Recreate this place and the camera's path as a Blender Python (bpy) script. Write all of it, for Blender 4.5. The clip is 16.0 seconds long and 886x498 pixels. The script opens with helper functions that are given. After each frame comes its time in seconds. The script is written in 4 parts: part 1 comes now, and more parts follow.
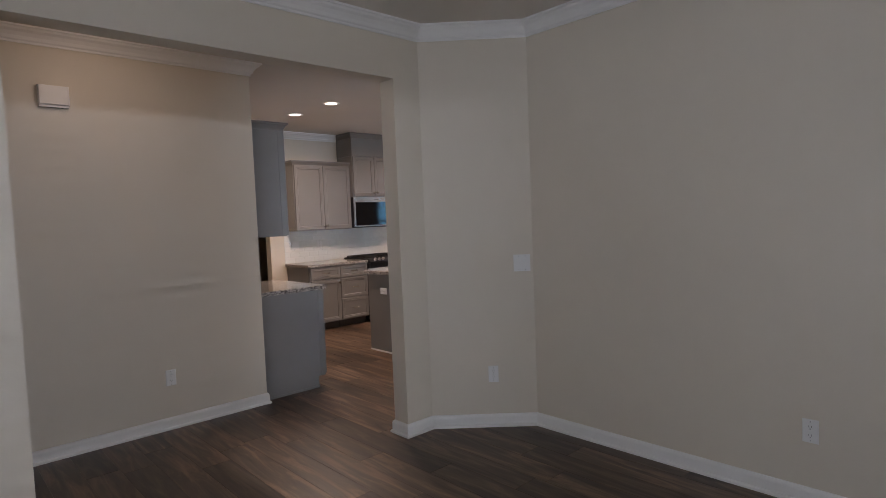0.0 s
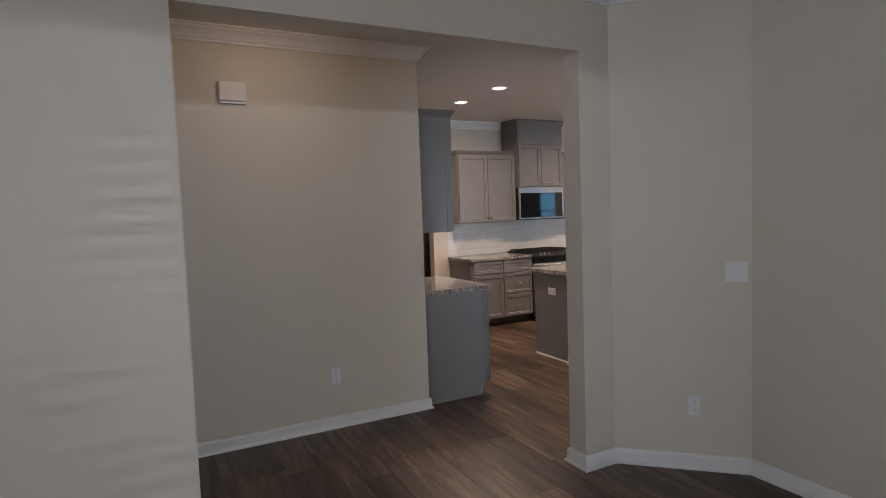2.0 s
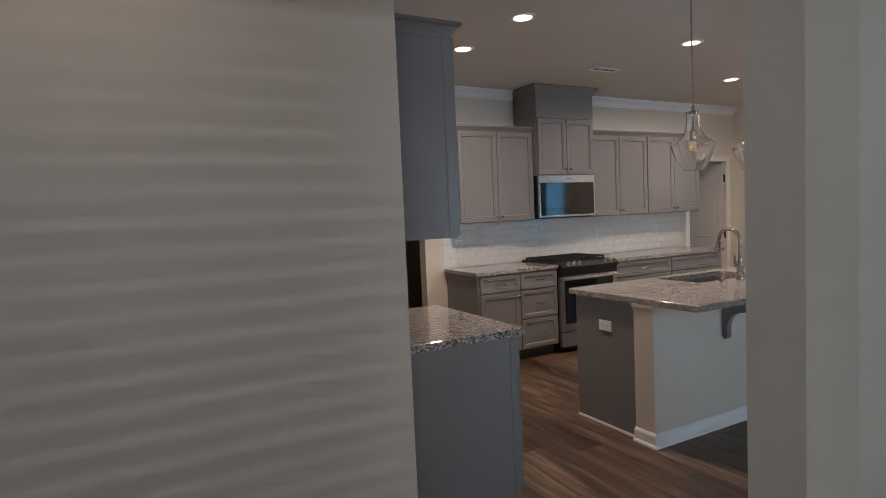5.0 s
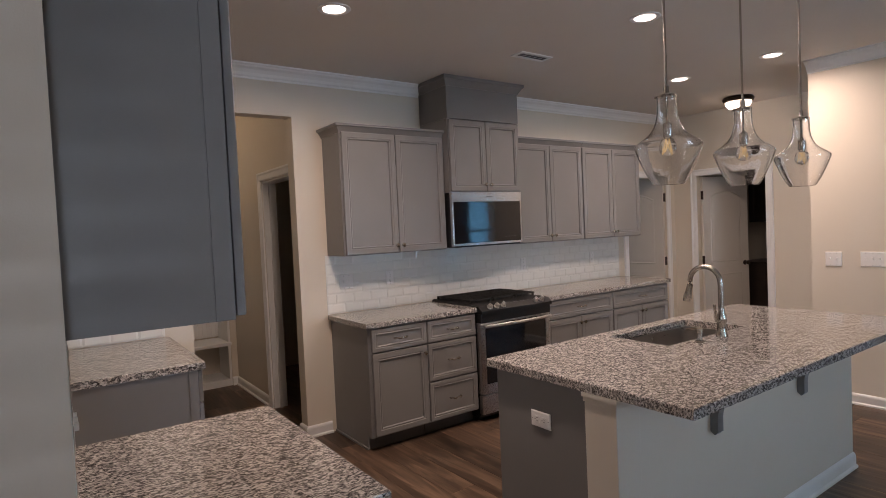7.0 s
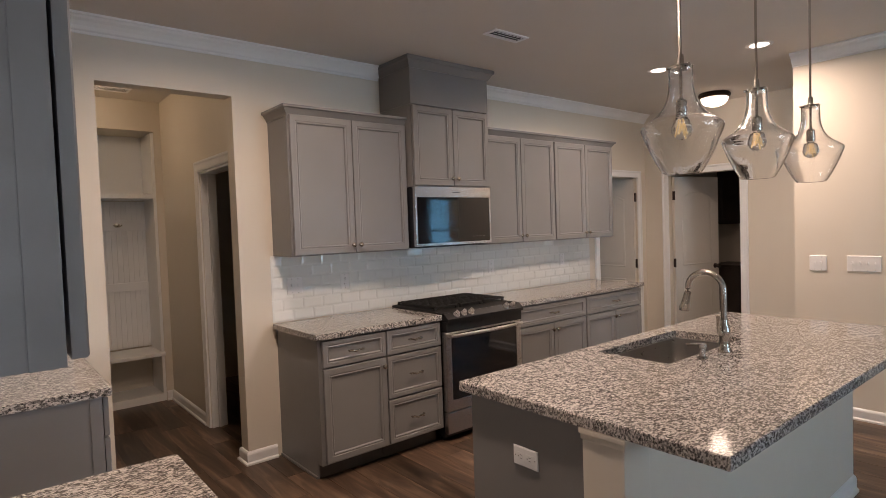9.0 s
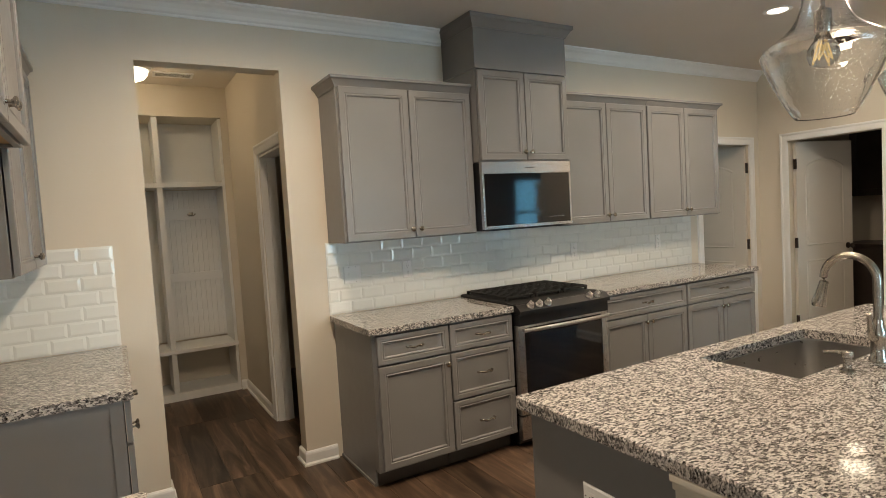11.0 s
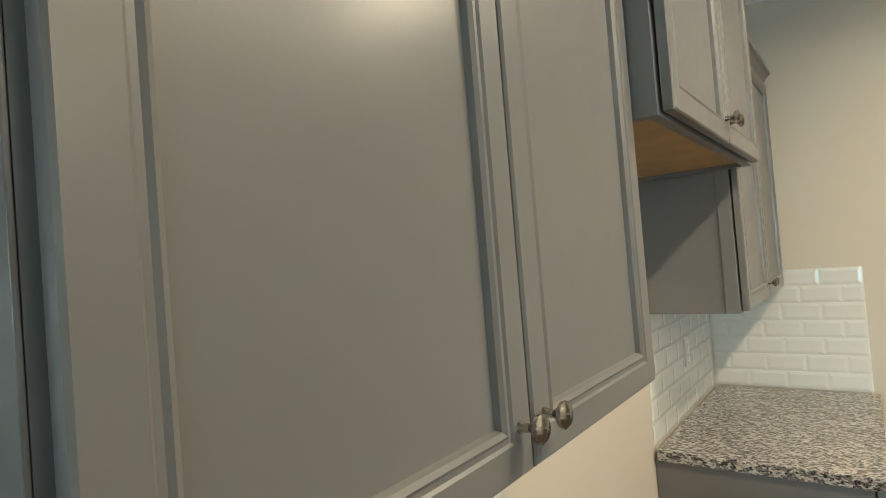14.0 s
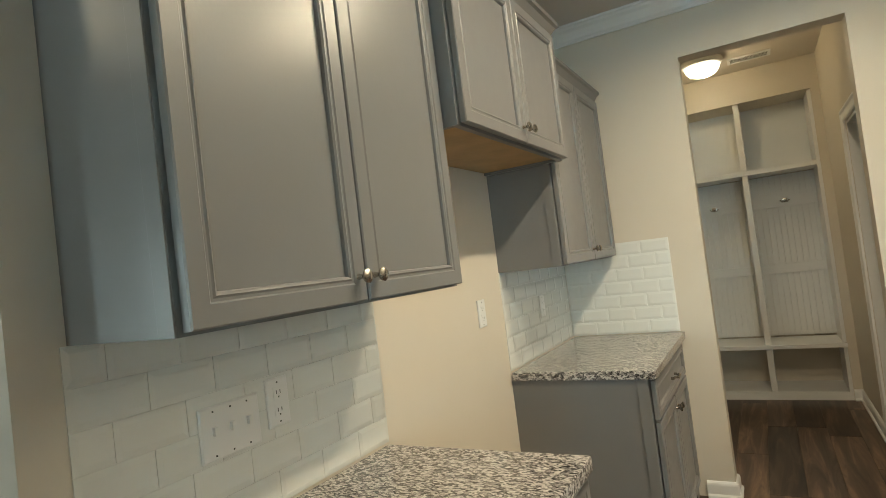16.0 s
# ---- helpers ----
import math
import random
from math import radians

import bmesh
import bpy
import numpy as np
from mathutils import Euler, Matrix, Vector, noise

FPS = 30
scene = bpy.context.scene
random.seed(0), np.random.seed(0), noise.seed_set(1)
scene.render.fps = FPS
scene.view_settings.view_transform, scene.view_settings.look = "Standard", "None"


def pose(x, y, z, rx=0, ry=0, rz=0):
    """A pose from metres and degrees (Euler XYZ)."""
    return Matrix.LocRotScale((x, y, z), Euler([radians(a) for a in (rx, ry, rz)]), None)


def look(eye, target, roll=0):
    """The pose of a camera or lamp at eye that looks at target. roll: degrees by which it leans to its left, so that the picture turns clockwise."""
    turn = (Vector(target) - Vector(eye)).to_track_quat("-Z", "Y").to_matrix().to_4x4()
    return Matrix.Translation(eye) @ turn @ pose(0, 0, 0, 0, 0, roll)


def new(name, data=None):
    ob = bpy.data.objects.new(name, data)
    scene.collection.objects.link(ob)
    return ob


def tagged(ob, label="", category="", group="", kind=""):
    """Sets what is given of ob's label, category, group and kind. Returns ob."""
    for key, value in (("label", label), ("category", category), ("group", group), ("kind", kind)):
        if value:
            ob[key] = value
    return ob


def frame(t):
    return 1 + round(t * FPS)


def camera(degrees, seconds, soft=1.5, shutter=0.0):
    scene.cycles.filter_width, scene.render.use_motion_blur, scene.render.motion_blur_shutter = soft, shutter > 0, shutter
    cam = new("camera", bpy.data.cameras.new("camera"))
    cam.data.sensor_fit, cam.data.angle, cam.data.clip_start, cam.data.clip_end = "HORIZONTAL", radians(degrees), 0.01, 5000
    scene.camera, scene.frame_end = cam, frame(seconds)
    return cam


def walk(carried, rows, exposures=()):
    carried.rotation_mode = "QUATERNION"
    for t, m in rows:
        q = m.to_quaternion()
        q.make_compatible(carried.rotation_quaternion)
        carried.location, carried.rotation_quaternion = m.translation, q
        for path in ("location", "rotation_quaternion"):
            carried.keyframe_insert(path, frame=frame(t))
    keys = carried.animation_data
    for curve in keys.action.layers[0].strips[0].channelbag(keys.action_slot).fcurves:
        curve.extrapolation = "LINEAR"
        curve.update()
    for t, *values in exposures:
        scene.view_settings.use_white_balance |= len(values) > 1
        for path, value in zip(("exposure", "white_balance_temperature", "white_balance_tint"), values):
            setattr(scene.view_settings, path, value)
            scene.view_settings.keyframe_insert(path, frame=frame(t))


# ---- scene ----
cam = camera(75.8, 16.0, soft=0.8)
PATH = [
    (0, (-2.066, -7.389, 1.474), (-0.704, -5.927, 1.365), -2.3),
    (0.5, (-2.015, -7.378, 1.542), (-0.818, -5.778, 1.446), -2.4),
    (1, (-1.962, -7.295, 1.555), (-0.887, -5.613, 1.447), -2.2),
    (1.5, (-1.912, -7.154, 1.527), (-0.930, -5.416, 1.405), -2.1),
    (2, (-1.872, -6.934, 1.532), (-0.959, -5.159, 1.403), -2.1),
    (2.5, (-1.757, -6.755, 1.513), (-0.898, -4.954, 1.387), -2.2),
    (3, (-1.626, -6.514, 1.496), (-0.801, -4.697, 1.368), -1.8),
    (3.2, (-1.584, -6.382, 1.485), (-0.769, -4.560, 1.358), -1.8),
    (5.3, (-0.825, -4.957, 1.487), (0.146, -3.212, 1.369), -2.7),
    (5.5, (-0.707, -4.827, 1.485), (0.283, -3.093, 1.376), -2.8),
    (6, (-0.478, -4.519, 1.488), (0.560, -2.813, 1.391), -2.9),
    (6.5, (-0.234, -4.290, 1.516), (0.870, -2.626, 1.426), -2.7),
    (7, (-0.027, -4.115, 1.546), (1.128, -2.484, 1.473), -2.6),
    (7.5, (0.082, -3.905, 1.562), (1.289, -2.311, 1.49), -2.4),
    (8, (0.166, -3.804, 1.559), (1.409, -2.238, 1.5), -2.3),
    (8.2, (0.184, -3.775, 1.553), (1.450, -2.228, 1.493), -2.0),
    (10.5, (0.434, -3.600, 1.509), (1.664, -2.028, 1.384), -2.9),
    (11, (0.615, -3.461, 1.505), (1.616, -1.733, 1.386), -3.4),
    (11.4, (0.750, -3.356, 1.514), (1.446, -1.484, 1.41), -4.0),
    (11.5, (0.769, -3.324, 1.517), (1.373, -1.419, 1.421), -4.1),
    (12, (0.800, -3.251, 1.538), (0.869, -1.253, 1.483), -4.3),
    (12.5, (0.749, -3.145, 1.585), (0.245, -1.209, 1.573), -4.5),
    (13, (0.645, -3.014, 1.618), (-0.237, -1.219, 1.633), -4.2),
    (13.5, (0.571, -2.931, 1.614), (-0.509, -1.248, 1.643), -4.4),
    (14, (0.632, -2.971, 1.608), (-0.557, -1.363, 1.652), -4.6),
    (14.5, (0.756, -3.076, 1.59), (-0.448, -1.481, 1.656), -5.4),
    (15, (0.884, -3.188, 1.549), (-0.273, -1.559, 1.625), -6.1),
    (15.5, (0.939, -3.288, 1.481), (-0.131, -1.599, 1.55), -6.5),
    (16, (1.078, -3.414, 1.428), (0.101, -1.670, 1.494), -7.0),
]
walk(cam, [(t, look(eye, target, roll)) for t, eye, target, roll in PATH],
     [(0, -0.36, 6900, 29), (3, -0.37, 6700, 25), (5.5, -0.6, 6450, 23), (7, -0.52, 6600, 27), (8, -0.38, 6800, 27), (10.5, -0.17, 6950, 16), (12, 0.02, 7150, 4), (14, 0.0, 6750, 2), (16, -0.02, 6950, 1)])

# ---- world and large lights ----
world = bpy.data.worlds.new("world")
scene.world = world
world.use_nodes = True
sky = world.node_tree.nodes.new("ShaderNodeTexSky")
sky.sky_type, sky.sun_disc, sky.sun_elevation, sky.sun_rotation = "NISHITA", False, radians(35), radians(150)
world.node_tree.nodes["Background"].inputs[1].default_value = 0.06
world.node_tree.links.new(sky.outputs[0], world.node_tree.nodes["Background"].inputs[0])


def lamp(name, kind, where, power, colour, size=0.1, target=None, size_y=None, spread=180):
    data = bpy.data.lights.new(name, kind)
    data.energy, data.color = power, colour
    if kind == "AREA":
        data.shape = "RECTANGLE" if size_y else "DISK"
        data.size = size
        data.spread = radians(spread)
        if size_y:
            data.size_y = size_y
    else:
        data.shadow_soft_size = size
    ob = new(name, data)
    ob.matrix_world = look(where, target) if target else pose(*where)
    return ob


WARM, DAY = (1.0, 0.835, 0.65), (0.74, 0.91, 1.0)
CEIL = 2.77
CANS = [(1.36, -1.23), (1.375, -2.0), (3.05, -2.0), (4.68, -1.99), (4.68, -1.21)]
for cx, cy in CANS:
    lamp("can_lamp", "AREA", (cx, cy, CEIL - 0.012), 23, WARM, 0.11, (cx, cy, 0), spread=166)
lamp("mudroom_lamp", "POINT", (0.83, 1.42, CEIL - 0.15), 6.5, (1.0, 0.78, 0.48), 0.07)
lamp("hall_lamp", "POINT", (6.0, -1.05, CEIL - 0.16), 2.2, WARM, 0.08)
# daylight in the window openings; the back and side room lamps are added fill
lamp("window_light_dining", "AREA", (-1.2, -9.75, 1.30), 14, DAY, 1.7, (-1.2, -6.0, -0.2), 1.2)
lamp("window_light_dining_side", "AREA", (-5.2, -7.4, 1.30), 74, DAY, 1.2, (-1.0, -7.0, -0.2), 1.3)
lamp("low_sky_light", "AREA", (-1.6, -15.5, 2.0), 38, DAY, 1.6, (-0.8, -4.4, 1.0), 0.07, spread=70)
lamp("window_light_great_room", "AREA", (3.4, -7.3, 1.45), 56, (0.80, 0.94, 0.96), 2.2, (3.2, -3.0, 0.9), 1.5)
# bluish fill for door 1's leaf, from a window added out of sight
lamp("back_room_fill_light", "AREA", (4.9, 2.6, 1.45), 10, DAY, 0.9, (5.6, 0.4, 1.0), 1.3)
# fill at an added, unseen opening, to brighten the side room and door 2
lamp("side_room_fill_light", "AREA", (8.45, -2.6, 1.45), 5, (1.0, 0.93, 0.84), 0.9, (7.0, -1.2, 1.2), 1.3)
lamp("entry_lamp", "POINT", (-1.15, -3.65, CEIL - 0.18), 2.6, WARM, 0.08)


# ---- materials ----
def material(name, colour, rough=0.5, metal=0.0, vary=0.06, scale=3.0, bump=0.0, bump_scale=200.0, coat=0.0, island=0.0, ior=1.5):
    m = bpy.data.materials.new(name)
    m.use_nodes = True
    nt = m.node_tree
    N, L = nt.nodes, nt.links
    b = N["Principled BSDF"]
    b.inputs["Roughness"].default_value, b.inputs["Metallic"].default_value = rough, metal
    b.inputs["Coat Weight"].default_value, b.inputs["IOR"].default_value = coat, ior
    co = N.new("ShaderNodeTexCoord")
    n1 = N.new("ShaderNodeTexNoise")
    n1.inputs["Scale"].default_value, n1.inputs["Detail"].default_value = scale, 6
    L.new(co.outputs["Object"], n1.inputs["Vector"])
    ramp = N.new("ShaderNodeValToRGB")
    ramp.color_ramp.elements[0].position, ramp.color_ramp.elements[1].position = 0.3, 0.7
    ramp.color_ramp.elements[0].color = (*[c * (1 - vary) for c in colour], 1)
    ramp.color_ramp.elements[1].color = (*[min(1, c * (1 + vary)) for c in colour], 1)
    L.new(n1.outputs["Fac"], ramp.inputs["Fac"])
    L.new(ramp.outputs["Color"], b.inputs["Base Color"])
    rr = N.new("ShaderNodeMapRange")
    rr.inputs["To Min"].default_value, rr.inputs["To Max"].default_value = max(0.02, rough - 0.06), min(1, rough + 0.06)
    n2 = N.new("ShaderNodeTexNoise")
    n2.inputs["Scale"].default_value = scale * 9
    L.new(co.outputs["Object"], n2.inputs["Vector"])
    L.new(n2.outputs["Fac"], rr.inputs["Value"])
    L.new(rr.outputs["Result"], b.inputs["Roughness"])
    if bump:
        n3 = N.new("ShaderNodeTexNoise")
        n3.inputs["Scale"].default_value, n3.inputs["Detail"].default_value = bump_scale, 3
        L.new(co.outputs["Object"], n3.inputs["Vector"])
        bp = N.new("ShaderNodeBump")
        bp.inputs["Strength"].default_value, bp.inputs["Distance"].default_value = bump, 0.002
        L.new(n3.outputs["Fac"], bp.inputs["Height"])
        L.new(bp.outputs["Normal"], b.inputs["Normal"])
    return m


PAINT = material("beige_wall_paint", (0.67, 0.61, 0.52), 0.55, vary=0.02, scale=1.2, bump=0.12, bump_scale=260)
CEILING = material("ceiling_paint", (0.66, 0.61, 0.55), 0.9, vary=0.02, scale=1.5, bump=0.15, bump_scale=180)
TRIM = material("white_trim_paint", (0.80, 0.80, 0.79), 0.32, vary=0.02, scale=4)
CAB = material("grey_cabinet_paint", (0.202, 0.199, 0.200), 0.33, vary=0.05, scale=2.0, bump=0.05, bump_scale=150)
CABIN = material("maple_underside", (0.50, 0.32, 0.14), 0.5, vary=0.15, scale=7)
# darker than the cabinet grey: the recess's shade put into the colour
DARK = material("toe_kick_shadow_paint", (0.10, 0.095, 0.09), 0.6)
ESPRESSO = material("espresso_cabinet_wood", (0.045, 0.032, 0.026), 0.45, vary=0.2, scale=8)
NICKEL = material("brushed_nickel", (0.46, 0.43, 0.39), 0.2, 1.0, vary=0.04, scale=30)
STEEL = material("stainless_steel", (0.56, 0.54, 0.52), 0.28, 1.0, vary=0.05, scale=40)
SINKSTEEL = material("brushed_sink_steel", (0.46, 0.45, 0.44), 0.3, 1.0, vary=0.03, scale=4)
BLACK = material("black_enamel", (0.007, 0.007, 0.008), 0.3, vary=0.1, scale=6)
IRON = material("cast_iron", (0.006, 0.006, 0.006), 0.7, vary=0.2, scale=40, bump=0.3, bump_scale=300)
BGLASS = material("black_oven_glass", (0.006, 0.006, 0.007), 0.03, ior=1.6)
PLASTIC = material("white_plastic", (0.78, 0.78, 0.77), 0.35, vary=0.02)
SLOT = material("dark_slot", (0.05, 0.05, 0.05), 0.6)
BRONZE = material("oil_rubbed_bronze", (0.05, 0.035, 0.028), 0.4, 0.8)
DOORPAINT = material("door_paint", (0.62, 0.58, 0.52), 0.4, vary=0.02, scale=3, bump=0.08, bump_scale=90)
GROUT = material("tile_grout", (0.82, 0.82, 0.79), 0.8, vary=0.04, scale=20)
BLIND = material("white_blind_slat", (0.75, 0.76, 0.76), 0.5)
SUBFLOOR = material("subfloor", (0.05, 0.04, 0.035), 0.9)
FILAMENT = material("amber_filament", (0.85, 0.66, 0.34), 0.35, 0.2)


def tile_material():
    m = material("glazed_subway_tile", (0.76, 0.77, 0.74), 0.09, vary=0.015, scale=5, coat=0.3)
    N, L = m.node_tree.nodes, m.node_tree.links
    n = N.new("ShaderNodeTexNoise")
    n.inputs["Scale"].default_value = 14
    bp = N.new("ShaderNodeBump")
    bp.inputs["Strength"].default_value, bp.inputs["Distance"].default_value = 0.12, 0.004
    co = N.new("ShaderNodeTexCoord")
    L.new(co.outputs["Object"], n.inputs["Vector"])
    L.new(n.outputs["Fac"], bp.inputs["Height"])
    L.new(bp.outputs["Normal"], N["Principled BSDF"].inputs["Normal"])
    return m


TILE = tile_material()


def granite_material():
    """Speckled granite: cream ground, grey and black flecks."""
    m = bpy.data.materials.new("speckled_granite")
    m.use_nodes = True
    N, L = m.node_tree.nodes, m.node_tree.links
    b = N["Principled BSDF"]
    b.inputs["Roughness"].default_value = 0.08
    co = N.new("ShaderNodeTexCoord")
    warp = N.new("ShaderNodeTexNoise")
    warp.inputs["Scale"].default_value, warp.inputs["Detail"].default_value = 45, 4
    L.new(co.outputs["Object"], warp.inputs["Vector"])
    add = N.new("ShaderNodeVectorMath")
    add.operation = "MULTIPLY_ADD"
    add.inputs[1].default_value = (0.016, 0.016, 0.016)
    L.new(warp.outputs["Color"], add.inputs[0])
    L.new(co.outputs["Object"], add.inputs[2])
    stretch = N.new("ShaderNodeMapping")
    stretch.inputs["Rotation"].default_value = (0, 0, 0.6)
    stretch.inputs["Scale"].default_value = (0.85, 2.0, 1.3)
    L.new(add.outputs[0], stretch.inputs["Vector"])

    def layer(scale, stops):
        v = N.new("ShaderNodeTexVoronoi")
        v.inputs["Scale"].default_value = scale
        L.new(stretch.outputs[0], v.inputs["Vector"])
        s = N.new("ShaderNodeSeparateColor")
        L.new(v.outputs["Color"], s.inputs[0])
        r = N.new("ShaderNodeValToRGB")
        r.color_ramp.interpolation = "CONSTANT"
        e = r.color_ramp.elements
        while len(e) < len(stops):
            e.new(0.5)
        for el, (p, c) in zip(e, stops):
            el.position, el.color = p, (*c, 1)
        L.new(s.outputs[0], r.inputs["Fac"])
        return r

    a = layer(118, [(0, (0.014, 0.013, 0.014)), (0.22, (0.10, 0.094, 0.092)), (0.41, (0.52, 0.485, 0.45)), (0.62, (0.26, 0.24, 0.23)), (0.80, (0.62, 0.58, 0.54))])
    c = layer(230, [(0, (0.012, 0.011, 0.012)), (0.32, (0.42, 0.39, 0.37)), (0.58, (0.15, 0.14, 0.137)), (0.78, (0.62, 0.59, 0.55))])
    mix = N.new("ShaderNodeMixRGB")
    mix.inputs[0].default_value = 0.32
    L.new(a.outputs[0], mix.inputs[1])
    L.new(c.outputs[0], mix.inputs[2])
    L.new(mix.outputs[0], b.inputs["Base Color"])
    return m


GRANITE = granite_material()


def plank_material():
    """Dark brown vinyl plank, tone by board, grain along the board."""
    m = bpy.data.materials.new("brown_vinyl_plank")
    m.use_nodes = True
    N, L = m.node_tree.nodes, m.node_tree.links
    b = N["Principled BSDF"]
    co = N.new("ShaderNodeNewGeometry")
    mp = N.new("ShaderNodeMapping")
    mp.inputs["Scale"].default_value = (11, 1.1, 1)
    L.new(co.outputs["Position"], mp.inputs["Vector"])
    info = N.new("ShaderNodeObjectInfo")
    rnd = N.new("ShaderNodeMath")
    rnd.operation = "ADD"
    L.new(info.outputs["Random"], rnd.inputs[0])
    L.new(co.outputs["Random Per Island"], rnd.inputs[1])
    off = N.new("ShaderNodeVectorMath")
    off.operation = "MULTIPLY_ADD"
    off.inputs[1].default_value = (37, 53, 11)
    L.new(rnd.outputs[0], off.inputs[0])
    L.new(mp.outputs[0], off.inputs[2])
    g = N.new("ShaderNodeTexNoise")
    g.inputs["Scale"].default_value, g.inputs["Detail"].default_value, g.inputs["Roughness"].default_value = 1.3, 8, 0.62
    g.inputs["Distortion"].default_value = 0.8
    L.new(off.outputs[0], g.inputs["Vector"])
    r = N.new("ShaderNodeValToRGB")
    e = r.color_ramp.elements
    e[0].position, e[0].color = 0.30, (0.026, 0.016, 0.011, 1)
    e[1].position, e[1].color = 0.72, (0.22, 0.143, 0.092, 1)
    e.new(0.5).color = (0.080, 0.050, 0.033, 1)
    L.new(g.outputs["Fac"], r.inputs["Fac"])
    frac = N.new("ShaderNodeMath")
    frac.operation = "FRACT"
    L.new(rnd.outputs[0], frac.inputs[0])
    tone = N.new("ShaderNodeMapRange")
    tone.inputs["To Min"].default_value, tone.inputs["To Max"].default_value = 0.48, 1.42
    L.new(frac.outputs[0], tone.inputs["Value"])
    mul = N.new("ShaderNodeVectorMath")
    mul.operation = "SCALE"
    L.new(r.outputs["Color"], mul.inputs[0])
    L.new(tone.outputs["Result"], mul.inputs["Scale"])
    L.new(mul.outputs[0], b.inputs["Base Color"])
    b.inputs["Roughness"].default_value = 0.38
    bp = N.new("ShaderNodeBump")
    bp.inputs["Strength"].default_value, bp.inputs["Distance"].default_value = 0.15, 0.002
    L.new(g.outputs["Fac"], bp.inputs["Height"])
    L.new(bp.outputs["Normal"], b.inputs["Normal"])
    return m


PLANK = plank_material()


def glass_material(name, rough=0.0, tint=(1, 1, 1)):
    m = bpy.data.materials.new(name)
    m.use_nodes = True
    b = m.node_tree.nodes["Principled BSDF"]
    b.inputs["Base Color"].default_value = (*tint, 1)
    b.inputs["Transmission Weight"].default_value, b.inputs["Roughness"].default_value, b.inputs["IOR"].default_value = 1, rough, 1.45
    return m


GLASS = glass_material("clear_glass")


def blown_glass_material():
    """Clear glass with the slight waves and seeds of hand-blown work."""
    m = glass_material("seeded_blown_glass")
    N, L = m.node_tree.nodes, m.node_tree.links
    b = N["Principled BSDF"]
    b.inputs["IOR"].default_value = 1.5
    co = N.new("ShaderNodeTexCoord")
    wave = N.new("ShaderNodeTexNoise")
    wave.inputs["Scale"].default_value, wave.inputs["Detail"].default_value = 22, 2
    seed = N.new("ShaderNodeTexVoronoi")
    seed.inputs["Scale"].default_value = 85
    L.new(co.outputs["Object"], wave.inputs["Vector"])
    L.new(co.outputs["Object"], seed.inputs["Vector"])
    dots = N.new("ShaderNodeMapRange")
    dots.inputs["From Min"].default_value, dots.inputs["From Max"].default_value = 0.10, 0.22
    dots.inputs["To Min"].default_value, dots.inputs["To Max"].default_value = 0.35, 0.0
    L.new(seed.outputs["Distance"], dots.inputs["Value"])
    total = N.new("ShaderNodeMath")
    total.operation = "ADD"
    L.new(wave.outputs["Fac"], total.inputs[0])
    L.new(dots.outputs["Result"], total.inputs[1])
    bp = N.new("ShaderNodeBump")
    bp.inputs["Strength"].default_value, bp.inputs["Distance"].default_value = 0.14, 0.004
    L.new(total.outputs[0], bp.inputs["Height"])
    L.new(bp.outputs["Normal"], b.inputs["Normal"])
    return m


BLOWN = blown_glass_material()


def glow_material(name, colour, power):
    m = bpy.data.materials.new(name)
    m.use_nodes = True
    b = m.node_tree.nodes["Principled BSDF"]
    b.inputs["Base Color"].default_value = (0.8, 0.8, 0.8, 1)
    b.inputs["Emission Color"].default_value, b.inputs["Emission Strength"].default_value = (*colour, 1), power
    return m


CANGLOW = glow_material("lit_can_lens", (1.0, 0.86, 0.72), 9)
DOMEGLOW = glow_material("lit_dome_glass", (1.0, 0.86, 0.66), 6)
OUTSIDE = glow_material("daylight_backdrop", (0.18, 0.62, 1.0), 6.0)


# ---- mesh helpers ----
def link(name, bm, mat, smooth=False):
    bmesh.ops.recalc_face_normals(bm, faces=bm.faces)
    me = bpy.data.meshes.new(name)
    bm.to_mesh(me)
    bm.free()
    me.materials.append(mat)
    if smooth:
        me.polygons.foreach_set("use_smooth", [True] * len(me.polygons))
        me.set_sharp_from_angle(angle=radians(40))
    return new(name, me)


def part(name, bm, mat, parent, label="", smooth=False):
    ob = link(name, bm, mat, smooth)
    ob.parent = parent
    if label:
        ob["label"] = label
    return ob


def thing(name, m, label, category, group=""):
    ob = new(name)
    ob.matrix_world = m
    return tagged(ob, label, category, group)


def setting(name, bm, mat, label, smooth=False):
    return tagged(link(name, bm, mat, smooth), label, kind="structure")


def box(x0, x1, y0, y1, z0, z1, bevel=0.0, bm=None, segs=2):
    own = bm is None
    t = bmesh.new()
    bmesh.ops.create_cube(t, size=1)
    for v in t.verts:
        v.co = ((x0 + x1) / 2 + v.co.x * (x1 - x0), (y0 + y1) / 2 + v.co.y * (y1 - y0), (z0 + z1) / 2 + v.co.z * (z1 - z0))
    if bevel:
        bmesh.ops.bevel(t, geom=t.edges[:], offset=bevel, segments=segs, affect="EDGES", profile=0.6)
    if own:
        return t
    me = bpy.data.meshes.new("tmp")
    t.to_mesh(me)
    t.free()
    bm.from_mesh(me)
    bpy.data.meshes.remove(me)
    return bm


def boxes(*rows, bevel=0.0):
    bm = bmesh.new()
    for r in rows:
        box(*r, bevel=bevel, bm=bm)
    return bm


